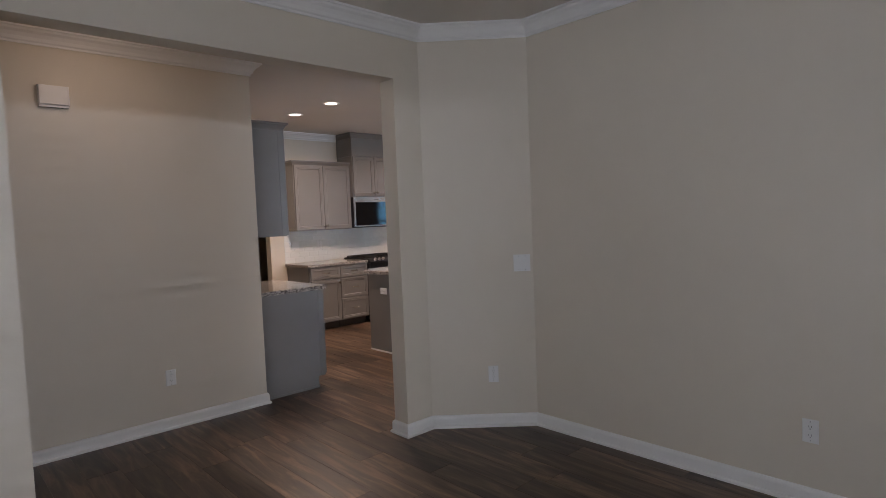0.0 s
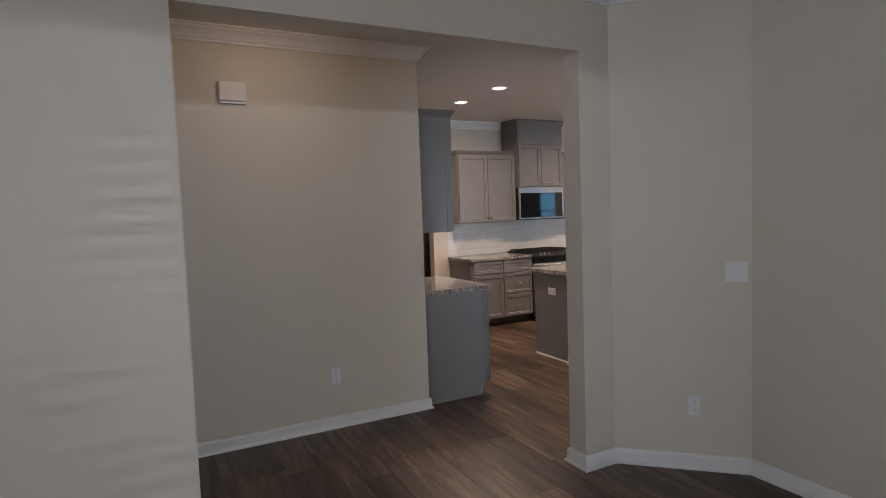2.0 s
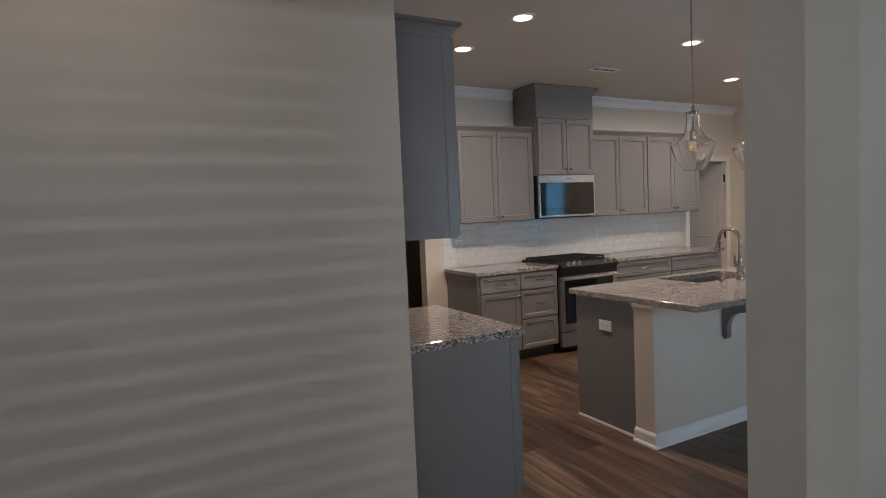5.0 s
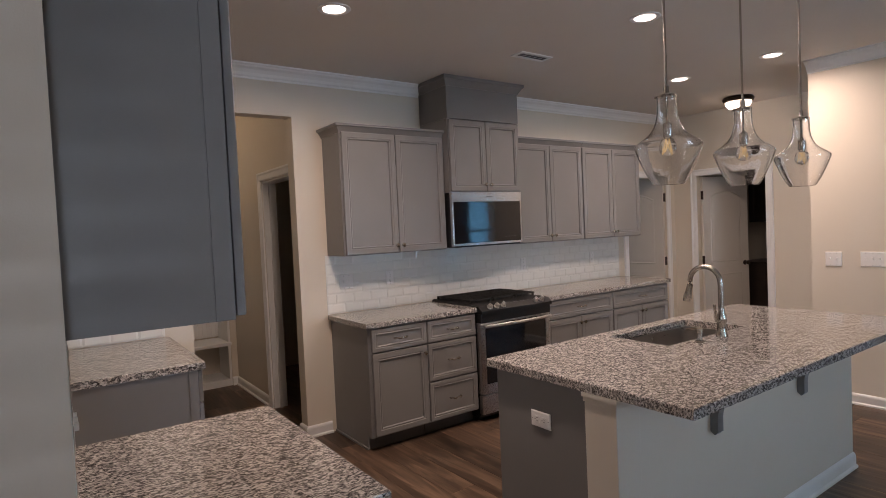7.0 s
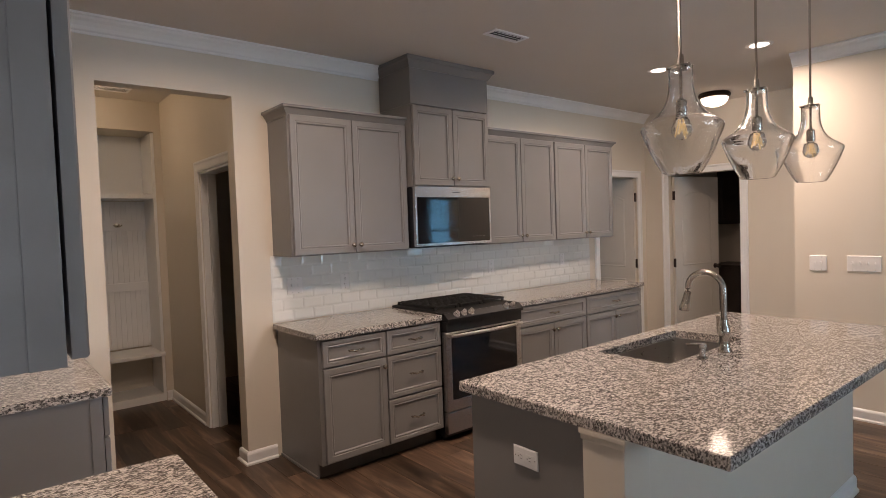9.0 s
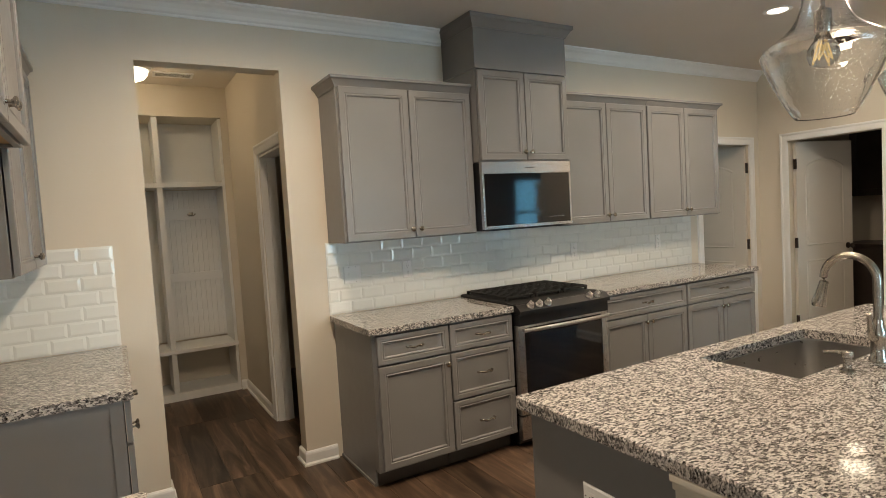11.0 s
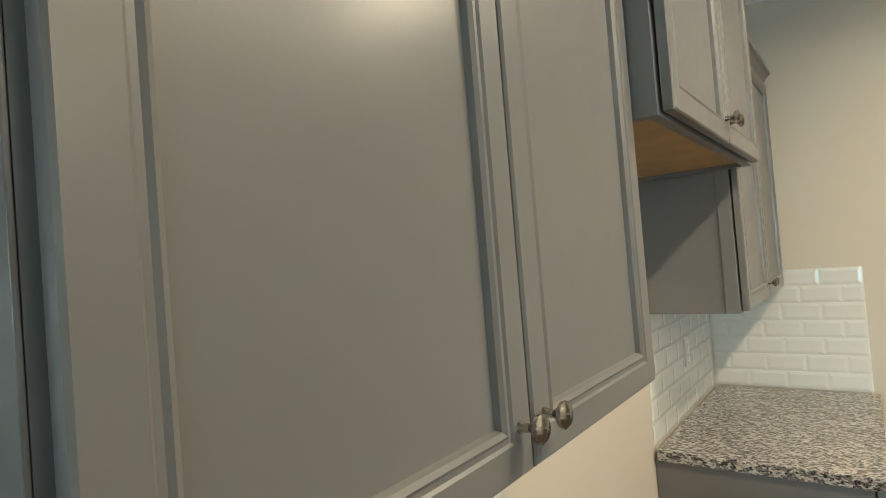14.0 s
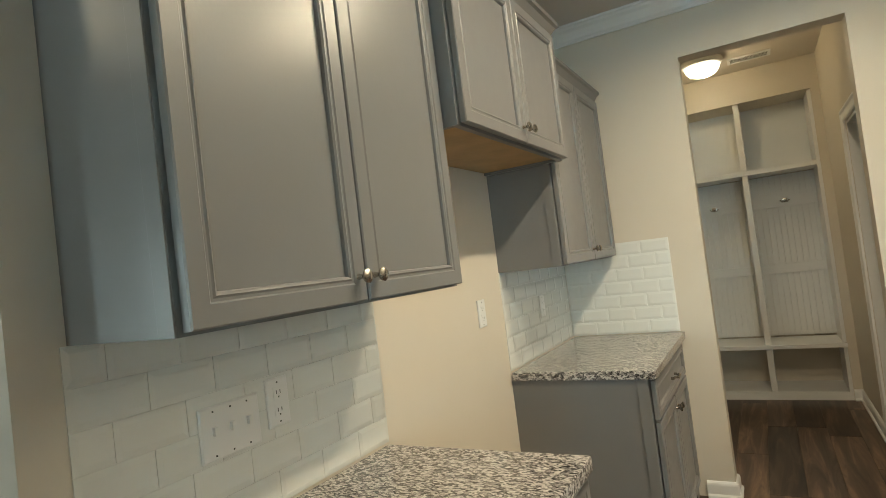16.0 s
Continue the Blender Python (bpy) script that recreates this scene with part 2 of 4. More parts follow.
def rings(loops, bm=None, cap=True):
    """Skins loops of equal count, one after another."""
    bm = bm or bmesh.new()
    vs = [[bm.verts.new(p) for p in lp] for lp in loops]
    n = len(vs[0])
    for a, b in zip(vs, vs[1:]):
        for i in range(n):
            j = (i + 1) % n
            bm.faces.new((a[i], a[j], b[j], b[i]))
    if cap:
        bm.faces.new(vs[0][::-1])
        bm.faces.new(vs[-1])
    return bm


def lathe(profile, n=32, bm=None, centre=(0, 0, 0), cap=True):
    cx, cy, cz = centre
    loops = [[(cx + r * math.cos(2 * math.pi * i / n), cy + r * math.sin(2 * math.pi * i / n), cz + z) for i in range(n)] for r, z in profile]
    return rings(loops, bm, cap)


def rod(a, b, r, n=12, bm=None):
    a, b = Vector(a), Vector(b)
    q = (b - a).to_track_quat("Z", "Y")
    loops = [[p + q @ Vector((r * math.cos(2 * math.pi * i / n), r * math.sin(2 * math.pi * i / n), 0)) for i in range(n)] for p in (a, b)]
    return rings(loops, bm)


def tube(points, radii, n=14, bm=None):
    pts = [Vector(p) for p in points]
    loops = []
    for k, p in enumerate(pts):
        d = (pts[min(k + 1, len(pts) - 1)] - pts[max(k - 1, 0)]).normalized()
        q = d.to_track_quat("Z", "Y") if abs(d.x) < 0.99 else d.to_track_quat("Z", "X")
        r = radii[k] if isinstance(radii, (list, tuple)) else radii
        loops.append([p + q @ Vector((r * math.cos(2 * math.pi * i / n), r * math.sin(2 * math.pi * i / n), 0)) for i in range(n)])
    return rings(loops, bm)


def sweep(path, profile, closed_ends=True):
    """Runs a profile of (out, z) along a plan path, mitred; out is to the left of the way."""
    pts = [Vector((x, y)) for x, y in path]
    loops = []
    for k, p in enumerate(pts):
        ds = []
        if k > 0:
            ds.append((p - pts[k - 1]).normalized())
        if k < len(pts) - 1:
            ds.append((pts[k + 1] - p).normalized())
        ns = [Vector((-d.y, d.x)) for d in ds]
        nrm = sum(ns, Vector((0, 0)))
        nrm = nrm / nrm.dot(ns[0]) if len(ns) == 2 else nrm
        loops.append([(p.x + nrm.x * o, p.y + nrm.y * o, z) for o, z in profile])
    return rings(loops)


def prism(poly, z0, z1, bm=None):
    return rings([[(x, y, z0) for x, y in poly], [(x, y, z1) for x, y in poly]], bm)


def panel_front(w, h, t=0.02, rail=0.056, flat=False):
    """A framed door or drawer front in the plane y=0 towards -y, lower left corner at the origin."""
    if flat:
        steps = [(0, 0), (0, t - 0.003), (0.004, t)]
    else:
        steps = [(0, 0), (0, t - 0.003), (0.003, t), (rail - 0.004, t), (rail - 0.001, t - 0.003), (rail + 0.004, t - 0.003), (rail + 0.008, t - 0.0005),
                 (rail + 0.013, t - 0.004), (rail + 0.015, t - 0.012)]
    return rings([[(i, -d, i), (w - i, -d, i), (w - i, -d, h - i), (i, -d, h - i)] for i, d in steps])


def knob_mesh(x, y, z):
    bm = lathe([(0.0, 0), (0.007, 0), (0.0055, 0.004), (0.0045, 0.012), (0.008, 0.017), (0.0145, 0.021), (0.0155, 0.026), (0.011, 0.030), (0.0, 0.0315)], 18)
    bmesh.ops.transform(bm, matrix=pose(x, y, z, 90), verts=bm.verts)
    return bm


def pull_mesh(x, y, z):
    pts = [(x + (k / 12 - 0.5) * 0.105, y - 0.006 - 0.022 * min(1, 4 * (k / 12) * (1 - k / 12) * 1.6), z + 0.004 * math.sin(k / 12 * 2 * math.pi * 2)) for k in range(13)]
    bm = tube(pts, [0.004 + 0.003 * abs(math.sin(k / 12 * math.pi * 2)) for k in range(13)], 10)
    rod((x - 0.050, y + 0.001, z), (x - 0.050, y - 0.014, z), 0.006, 10, bm)
    rod((x + 0.050, y + 0.001, z), (x + 0.050, y - 0.014, z), 0.006, 10, bm)
    return bm


def fronts(ob, w, d, rows, reveal=0.003):
    """rows: (kind, x0, x1, z0, z1, knob side)."""
    for kind, x0, x1, z0, z1, side in rows:
        bm = panel_front(x1 - x0 - 2 * reveal, z1 - z0 - 2 * reveal, rail=0.041 if kind == "door" else 0.030)
        bmesh.ops.transform(bm, matrix=pose(x0 + reveal, -d - 0.006, z0 + reveal), verts=bm.verts)
        p = part("door" if kind == "door" else "drawer", bm, CAB, ob)
        y = -d - 0.026
        if kind == "door":
            kx = x1 - 0.028 if side[0] == "r" else x0 + 0.028
            kz = z0 + 0.055 if side[1] == "b" else z1 - 0.055
            part("knob", knob_mesh(kx, y, kz), NICKEL, p, "brushed nickel knob", True)
        else:
            part("handle", pull_mesh((x0 + x1) / 2, y, (z0 + z1) / 2), NICKEL, p, "brushed nickel twisted pull", True)


def cabinet_crown(w, d, z, left=True, right=True):
    prof = [(0, z - 0.012), (0.006, z - 0.012), (0.010, z), (0.030, z + 0.030), (0.042, z + 0.036), (0.042, z + 0.052), (0, z + 0.052)]
    path = ([(w, 0)] if right else []) + [(w, -d), (0, -d)] + ([(0, 0)] if left else [])
    path = path[::-1]
    return sweep(path, [(-o, zz) for o, zz in prof])


def wall_cabinet(m, w, z0, z1, label, d=0.305, crown=(True, True), under=CAB):
    ob = thing("wall_cabinet", m, label, "cabinet", "grey wall cabinets")
    part("body", boxes((0, w, -d, 0, z0 + 0.02, z1), (0, 0.018, -d, 0, z0, z0 + 0.02), (w - 0.018, w, -d, 0, z0, z0 + 0.02), (0.018, w - 0.018, -d, -d + 0.02, z0, z0 + 0.02)), CAB, ob)
    part("bottom_panel", box(0.019, w - 0.019, -d + 0.021, -0.002, z0 + 0.012, z0 + 0.019), under, ob, "bare maple underside" if under is CABIN else "")
    part("side_stile", box(-0.004, -0.0005, -d, -d + 0.04, z0, z1, 0.001), CAB, ob)
    part("side_stile", box(w + 0.0005, w + 0.004, -d, -d + 0.04, z0, z1, 0.001), CAB, ob)
    fronts(ob, w, d, [("door", 0.004, w / 2, z0 + 0.004, z1 - 0.004, "rb"), ("door", w / 2, w - 0.004, z0 + 0.004, z1 - 0.004, "lb")])
    if crown:
        part("crown", cabinet_crown(w, d + 0.004, z1, *crown), CAB, ob)
    return ob


def base_cabinet(m, w, label, rows, d=0.60, left_panel=False):
    ob = thing("base_cabinet", m, label, "cabinet", "grey base cabinets")
    part("body", box(0, w, -d, 0, 0.10, 0.874), CAB, ob)
    # the shade under the cabinet is painted in by the darker tone
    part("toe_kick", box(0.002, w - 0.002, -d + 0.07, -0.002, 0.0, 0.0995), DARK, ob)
    if left_panel:
        notch = [(-d, 0.10), (-d + 0.07, 0.10), (-d + 0.07, 0), (0, 0), (0, 0.874), (-d, 0.874)]
        part("end_panel", rings([[(xx, y, z) for y, z in notch] for xx in (-0.012, -0.0005)]), CAB, ob)
        part("end_stile", box(-0.016, -0.0122, -d, -d + 0.045, 0.10, 0.874, 0.001), CAB, ob)
        part("shoe_moulding", box(-0.022, -0.0125, -d + 0.07, -0.001, 0, 0.018, 0.003), CAB, ob)
    fronts(ob, w, d, rows)
    return ob


def counter(name, x0, x1, y0, y1, label, hole=None):
    bm = bmesh.new()
    if hole:
        hx0, hx1, hy0, hy1 = hole
        out = [(x0, y0), (x1, y0), (x1, y1), (x0, y1)]
        hl = [(hx0, hy0), (hx1, hy0), (hx1, hy1), (hx0, hy1)]
        e = 0.004
        ein = [(x0 + e, y0 + e), (x1 - e, y0 + e), (x1 - e, y1 - e), (x0 + e, y1 - e)]
        rings([[(x, y, 0.876) for x, y in hl], [(x, y, 0.876) for x, y in out], [(x, y, 0.910) for x, y in out], [(x, y, 0.914) for x, y in ein], [(x, y, 0.914) for x, y in hl], [(x, y, 0.876) for x, y in hl]], bm, cap=False)
        bmesh.ops.remove_doubles(bm, verts=bm.verts, dist=1e-5)
    else:
        bm = box(x0, x1, y0, y1, 0.876, 0.914, 0.004)
    ob = link(name, bm, GRANITE)
    return tagged(ob, label, "countertop", "granite countertops")


# ---- setting: floor, walls, ceiling ----
X0, X1, Y0, Y1, T, TOP = -5.0, 10.0, -9.6, 2.55, 0.12, 2.90
floor = setting("floor", box(X0 - T, X1 + T, Y0 - T, Y1 + T, -0.12, -0.0125), SUBFLOOR, "dark brown wood-look vinyl plank floor")
OP0, OP1, DY, TJ = -1.75, 0.308, -4.425, 0.142
PD0, PD1 = 0.79, 1.557
setting("wall_north", boxes((0, PD0, 0, T, 0, TOP), (PD0, PD1, 0, T, 2.425, TOP), (PD1, 5.50, 0, T, 0, TOP), (5.50, 6.27, 0, T, 2.03, TOP), (6.27, 6.45, 0, T, 0, TOP)), PAINT, "beige painted kitchen wall")
setting("wall_west", box(-T, 0, -2.845, Y1, 0, TOP), PAINT, "beige painted wall behind the cabinets")
setting("wall_hall", box(X0, 0, -2.965, -2.8453, 0, TOP), PAINT, "beige painted hall wall")
setting("wall_opening", boxes((X0, OP0, DY, DY + TJ, 0, TOP), (OP0, OP1, DY, DY + TJ, 2.40, TOP)), PAINT, "beige wall with a wide cased-free opening")
setting("wall_corner", prism([(OP1, DY), (0.53, DY), (1.06, -4.94), (1.18, -4.94), (1.18, DY + TJ), (OP1, DY + TJ)], 0, TOP), PAINT, "beige angled corner wall")
setting("wall_dining_east", box(1.06, 1.18, Y0, -4.9402, 0, TOP), PAINT, "beige dining room side wall")
setting("wall_end_stub", box(5.2, 5.32, -2.78, -2.03, 0, TOP), PAINT, "beige wall end with light switches")
setting("wall_hall_east", boxes((6.45, 6.57, -0.30, 0, 0, TOP), (6.45, 6.57, -1.095, -0.30, 2.03, TOP), (6.45, 6.57, -4.0, -1.095, 0, TOP)), PAINT, "beige hall wall with a doorway")
WIN = [(-2.1, -0.3, 0.7, 2.2)]
setting("wall_south_dining", boxes((X0, -2.1, Y0 - T, Y0, 0, TOP), (-0.3, 1.18, Y0 - T, Y0, 0, TOP), (-2.1, -0.3, Y0 - T, Y0, 0, 0.7), (-2.1, -0.3, Y0 - T, Y0, 2.2, TOP)), PAINT, "beige dining wall with a window")
setting("wall_west_dining", boxes((X0 - T, X0, Y0 - T, -8.1, 0, TOP), (X0 - T, X0, -6.8, -2.9, 0, TOP), (X0 - T, X0, -8.1, -6.8, 0, 0.7), (X0 - T, X0, -8.1, -6.8, 2.2, TOP)), PAINT, "beige dining side wall with a window")
GY = -7.1
setting("wall_south_great_room", boxes((1.18, 2.3, GY - T, GY, 0, TOP), (2.3, 4.5, GY - T, GY, 0, 0.7), (2.3, 4.5, GY - T, GY, 2.2, TOP), (4.5, 8.1, GY - T, GY, 0, TOP), (8.1, 9.2, GY - T, GY, 0, 0.7),
        (8.1, 9.2, GY - T, GY, 2.2, TOP), (9.2, X1, GY - T, GY, 0, TOP)), PAINT, "beige great room wall with windows")
setting("wall_east_great_room", box(X1, X1 + T, GY - T, Y1, 0, TOP), PAINT, "beige great room end wall")
setting("wall_mudroom_west", box(0.33, 0.45, T, Y1 - 0.1, 0, TOP), PAINT, "cream painted mudroom wall")
setting("wall_mudroom_back", box(0.33, 1.73, Y1 - 0.1, Y1, 0, TOP), PAINT, "cream painted mudroom wall")
setting("wall_mudroom_east", boxes((1.61, 1.73, 0.93, Y1 - 0.1, 0, TOP), (1.61, 1.73, 0.21, 0.93, 2.03, TOP), (1.61, 1.73, T, 0.21, 0, TOP)), PAINT, "cream painted mudroom wall with a doorway")
setting("wall_mudroom_soffit", box(0.45, 1.61, 2.03, 2.45, 2.50, TOP), PAINT, "cream soffit above the lockers")
setting("wall_mudroom_return", box(1.548, 1.61, 2.03, 2.45, 0, 2.50), PAINT, "cream wall return beside the lockers")
setting("wall_back_rooms", boxes((1.73, 4.4, Y1 - 0.1, Y1, 0, TOP), (5.4, X1, Y1 - 0.1, Y1, 0, TOP), (4.4, 5.4, Y1 - 0.1, Y1, 0, 0.75), (4.4, 5.4, Y1 - 0.1, Y1, 2.15, TOP), (2.9, 3.0, T, Y1 - 0.1, 0, TOP)), PAINT, "plain walls of the rooms behind")
setting("ceiling", box(X0 - T, X1 + T, Y0 - T, Y1 + T, CEIL, 2.95), CEILING, "flat painted ceiling")

CROWN = [(0, CEIL - 0.098), (0.010, CEIL - 0.098), (0.012, CEIL - 0.086), (0.022, CEIL - 0.078), (0.030, CEIL - 0.060), (0.046, CEIL - 0.040), (0.064, CEIL - 0.028), (0.070, CEIL - 0.016), (0.080, CEIL - 0.012), (0.080, CEIL + 0.004), (0, CEIL + 0.004)]
BASE = [(0, 0), (0.026, 0), (0.026, 0.012), (0.020, 0.018), (0.015, 0.020), (0.015, 0.068), (0.012, 0.078), (0.006, 0.086), (0, 0.088)]
for path in ([(2.69, 0), (0, 0), (0, -2.965), (X0, -2.965)], [(6.45, 0), (3.48, 0)], [(5.2, -2.78), (5.2, -2.03)], [(1.06, Y0), (1.06, -4.94), (0.53, DY), (X0, DY)]):
    setting("crown_moulding", sweep(path, CROWN), TRIM, "white crown moulding")
for path in ([(1.06, Y0), (1.06, -4.94), (0.53, DY), (OP1, DY), (OP1, DY + TJ), (1.18, DY + TJ)], [(X0, DY + TJ), (OP0, DY + TJ), (OP0, DY), (X0, DY)], [(0, -2.938), (0, -2.965), (X0, -2.965)],
             [(0, -1.0), (0, -1.99)], [(1.755, 0), (PD1, 0), (PD1, T), (1.61, T), (1.61, 0.13)], [(1.61, 1.02), (1.61, 2.03), (1.55, 2.03)], [(0.45, T), (PD0, T), (PD0, 0), (0.645, 0)],
             [(5.2, -2.78), (5.2, -2.03), (5.32, -2.03), (5.32, -2.78)], [(6.45, -4), (6.45, -1.19)]):
    setting("baseboard", sweep(path, BASE), TRIM, "white baseboard with shoe moulding")


def casing(name, m, w, h, label):
    """Door trim round an opening of width w along local x, face at y=0 towards -y."""
    prof = [(0.0, 0.0), (0.0, 0.012), (0.010, 0.016), (0.05, 0.014), (0.062, 0.020), (0.075, 0.018), (0.078, 0)]
    loops = []
    for (px, pz), (nx, nz) in zip([(0, 0), (0, h), (w, h), (w, 0)], [(-1, 0), (-1, 1), (1, 1), (1, 0)]):
        loops.append([(px + nx * o, -d, pz + nz * o) for o, d in prof])
    ob = setting(name, rings(loops), TRIM, label)
    ob.matrix_world = m
    return ob


casing("door_trim_1", pose(5.50, -0.001, 0), 0.77, 2.03, "white door casing")
casing("door_trim_2", pose(6.449, -0.30, 0, 0, 0, -90), 0.795, 2.03, "white door casing")
casing("door_trim_3", pose(1.609, 0.93, 0, 0, 0, -90), 0.72, 2.03, "white door casing")
setting("door_jamb", boxes((1.612, 1.728, 0.912, 0.9295, 0, 2.029), (1.612, 1.728, 0.2105, 0.228, 0, 2.029), (1.612, 1.728, 0.2285, 0.9115, 2.012, 2.029), (1.66, 1.69, 0.898, 0.9115, 0, 2.011)), TRIM, "white door jamb with stop")


def panel_door(name, m, w, h, label, flip=False):
    """A two-panel door with an arched upper panel; hinge edge at x=0, leaf along x."""
    ob = tagged(new(name), label, "door", kind="structure")
    ob.matrix_world = m
    part("leaf", box(0, w, -0.0175, 0.0175, 0.01, h, 0.002), DOORPAINT, ob)

    def shape(i, z0, z1, rise, y):
        x0, x1 = 0.115 + i, w - 0.115 - i
        top = [(x1 + (x0 - x1) * k / 12, y, z1 - i + rise * (1 - (2 * k / 12 - 1) ** 2)) for k in range(13)]
        return [(x0, y, z0 + i), (x1, y, z0 + i)] + top
    for side in (1, -1):
        for z0, z1, rise in ((0.98, h - 0.24, 0.075), (0.20, 0.84, 0.0)):
            y = side * 0.0178
            bm = rings([shape(0, z0, z1, rise, y), shape(0.010, z0, z1, rise, y + side * 0.006), (shape(0.022, z0, z1, rise, y + side * 0.0015)), shape(0.05, z0, z1, rise, y + side * 0.005)])
            part("moulded_panel", bm, DOORPAINT, ob)
    for hz in (0.24, 1.02, 1.80):
        hb = box(-0.014, -0.0005, -0.022, 0.0, hz - 0.05, hz + 0.05)
        rod((-0.008, -0.025, hz - 0.052), (-0.008, -0.025, hz + 0.052), 0.007, 10, hb)
        part("hinge", hb, BRONZE, ob, "oil-rubbed bronze hinge")
    for side in (1, -1):
        kb = lathe([(0.0, 0), (0.03, 0), (0.03, 0.006), (0.012, 0.010), (0.011, 0.03), (0.024, 0.04), (0.027, 0.052), (0.018, 0.064), (0.0, 0.066)], 20)
        bmesh.ops.transform(kb, matrix=pose(w - 0.07, side * 0.0178, 0.95, -90 * side), verts=kb.verts)
        part("door_knob", kb, BRONZE, ob, "dark bronze door knob", True)
    return ob


panel_door("door_1", pose(6.245, 0.02, 0, 0, 0, 93), 0.74, 2.02, "white two-panel interior door standing open")
panel_door("door_2", pose(6.505, -0.325, 0, 0, 0, -13), 0.74, 2.02, "white two-panel arched door standing open")


def window(name, m, w, h, rail=True):
    """In an opening of a wall: frame, sashes, glass and blinds; local x along the wall, -y into the room."""
    ob = tagged(new(name), "white window with lowered horizontal blinds", "window", kind="structure")
    ob.matrix_world = m
    part("window_frame", boxes((0, 0.05, 0.02, 0.10, 0, h), (w - 0.05, w, 0.02, 0.10, 0, h), (0.05, w - 0.05, 0.02, 0.10, 0, 0.05), (0.05, w - 0.05, 0.02, 0.10, h - 0.05, h), *([(0.05, w - 0.05, 0.03, 0.09, h / 2 - 0.025, h / 2 + 0.025)] if rail else [])), TRIM, ob)
    part("window_sill", box(-0.06, w + 0.06, -0.05, 0.012, -0.035, -0.003, 0.006), TRIM, ob)
    for z0, z1 in (((0.05, h / 2 - 0.025), (h / 2 + 0.025, h - 0.05)) if rail else ((0.05, h - 0.05),)):
        p = part("pane", box(0.051, w - 0.051, 0.058, 0.062, z0 + 0.001, z1 - 0.001), GLASS, ob)
        p.visible_shadow = False
    n = int((h - 0.1) / 0.05)
    for k in range(n):
        sb = box(0.03, w - 0.03, -0.024, 0.024, -0.0012, 0.0012)
        bmesh.ops.transform(sb, matrix=pose(0, -0.012, h - 0.06 - k * 0.05, -12), verts=sb.verts)
        part("slat", sb, BLIND, ob)
    part("head_rail", box(0.02, w - 0.02, -0.04, 0.015, h - 0.05, h - 0.003, 0.004), BLIND, ob)
    return ob


window("window_1", pose(-0.3, Y0, 0.7, 0, 0, 180), 1.8, 1.5, rail=False)
window("window_2", pose(X0, -8.1, 0.7, 0, 0, 90), 1.3, 1.5)
window("window_3", pose(4.5, GY, 0.7, 0, 0, 180), 2.2, 1.5)
# unseen window, added for the bluish fill on door 1
window("added_window_5", pose(4.4, Y1 - 0.1, 0.75), 1.0, 1.4)
# added out of view, only to house the side room fill
window("added_window_6", pose(8.3, -2.1, 0.75, 0, 0, -90), 1.0, 1.4)
window("window_4", pose(9.2, GY, 0.7, 0, 0, 180), 1.1, 1.5)
tagged(link("backdrop", boxes((1.3, X1, GY - 1.6, GY - 1.59, -1, 4)), OUTSIDE), "pale daylight beyond the windows", kind="structure")

# ---- kitchen: north run ----
NA0, HD0, HD1, NC1, ND1 = 1.79, 2.705, 3.468, 4.38, 5.295
wall_cabinet(pose(NA0, 0, 0), HD0 - NA0 - 0.004, 1.372, 2.285, "grey painted two-door wall cabinet beside the hood", crown=(True, False))
wall_cabinet(pose(HD1 + 0.006, 0, 0), NC1 - HD1 - 0.008, 1.372, 2.285, "grey painted two-door wall cabinet beside the microwave", crown=(False, False))
wall_cabinet(pose(NC1, 0, 0), ND1 - NC1, 1.372, 2.285, "grey painted two-door wall cabinet at the run's end", crown=(False, True))

hood = thing("hood_cabinet", pose(HD0, 0, 0), "grey two-door cabinet with boxed chase to the ceiling", "cabinet", "grey wall cabinets")
HW = HD1 - HD0
part("body", box(0, HW, -0.385, 0, 1.835, 2.43), CAB, hood)
fronts(hood, HW, 0.385, [("door", 0.004, HW / 2, 1.84, 2.425, "rb"), ("door", HW / 2, HW - 0.004, 1.84, 2.425, "lb")])
part("chase", boxes((-0.004, HW + 0.004, -0.40, 0, 2.432, 2.70), (0, HW, -0.39, 0, 2.70, CEIL)), CAB, hood)
part("crown", sweep([(HW + 0.004, 0), (HW + 0.004, -0.40), (-0.004, -0.40), (-0.004, 0)][::-1], [(-o, z) for o, z in [(0, 2.69), (0.006, 2.69), (0.012, 2.70), (0.034, 2.735), (0.046, 2.742), (0.046, CEIL - 0.002), (0, CEIL - 0.002)]]), CAB, hood)

mw = thing("microwave", pose(HD0 + 0.003, 0, 0), "stainless over-range microwave with black glass door", "microwave")
MWW = HW - 0.006
part("body", box(0, MWW, -0.375, 0, 1.385, 1.832, 0.003), BLACK, mw)
part("door", boxes((0, MWW, -0.408, -0.376, 1.755, 1.832), (0, MWW, -0.408, -0.376, 1.393, 1.412), (0, 0.014, -0.408, -0.376, 1.4122, 1.7548), (MWW - 0.014, MWW, -0.408, -0.376, 1.4122, 1.7548), bevel=0.0015), STEEL, mw, "brushed stainless frame")
part("door_glass", box(0.0142, MWW - 0.0142, -0.406, -0.377, 1.4124, 1.7546), BGLASS, mw, "black glass")
part("badge", box(MWW * 0.47, MWW * 0.57, -0.4092, -0.4082, 1.79, 1.797), SLOT, mw)
part("keypad_mark", boxes(*[(MWW - 0.20 + 0.035 * i, MWW - 0.178 + 0.035 * i, -0.4066, -0.4061, 1.45, 1.453) for i in range(4)]), DARK, mw)
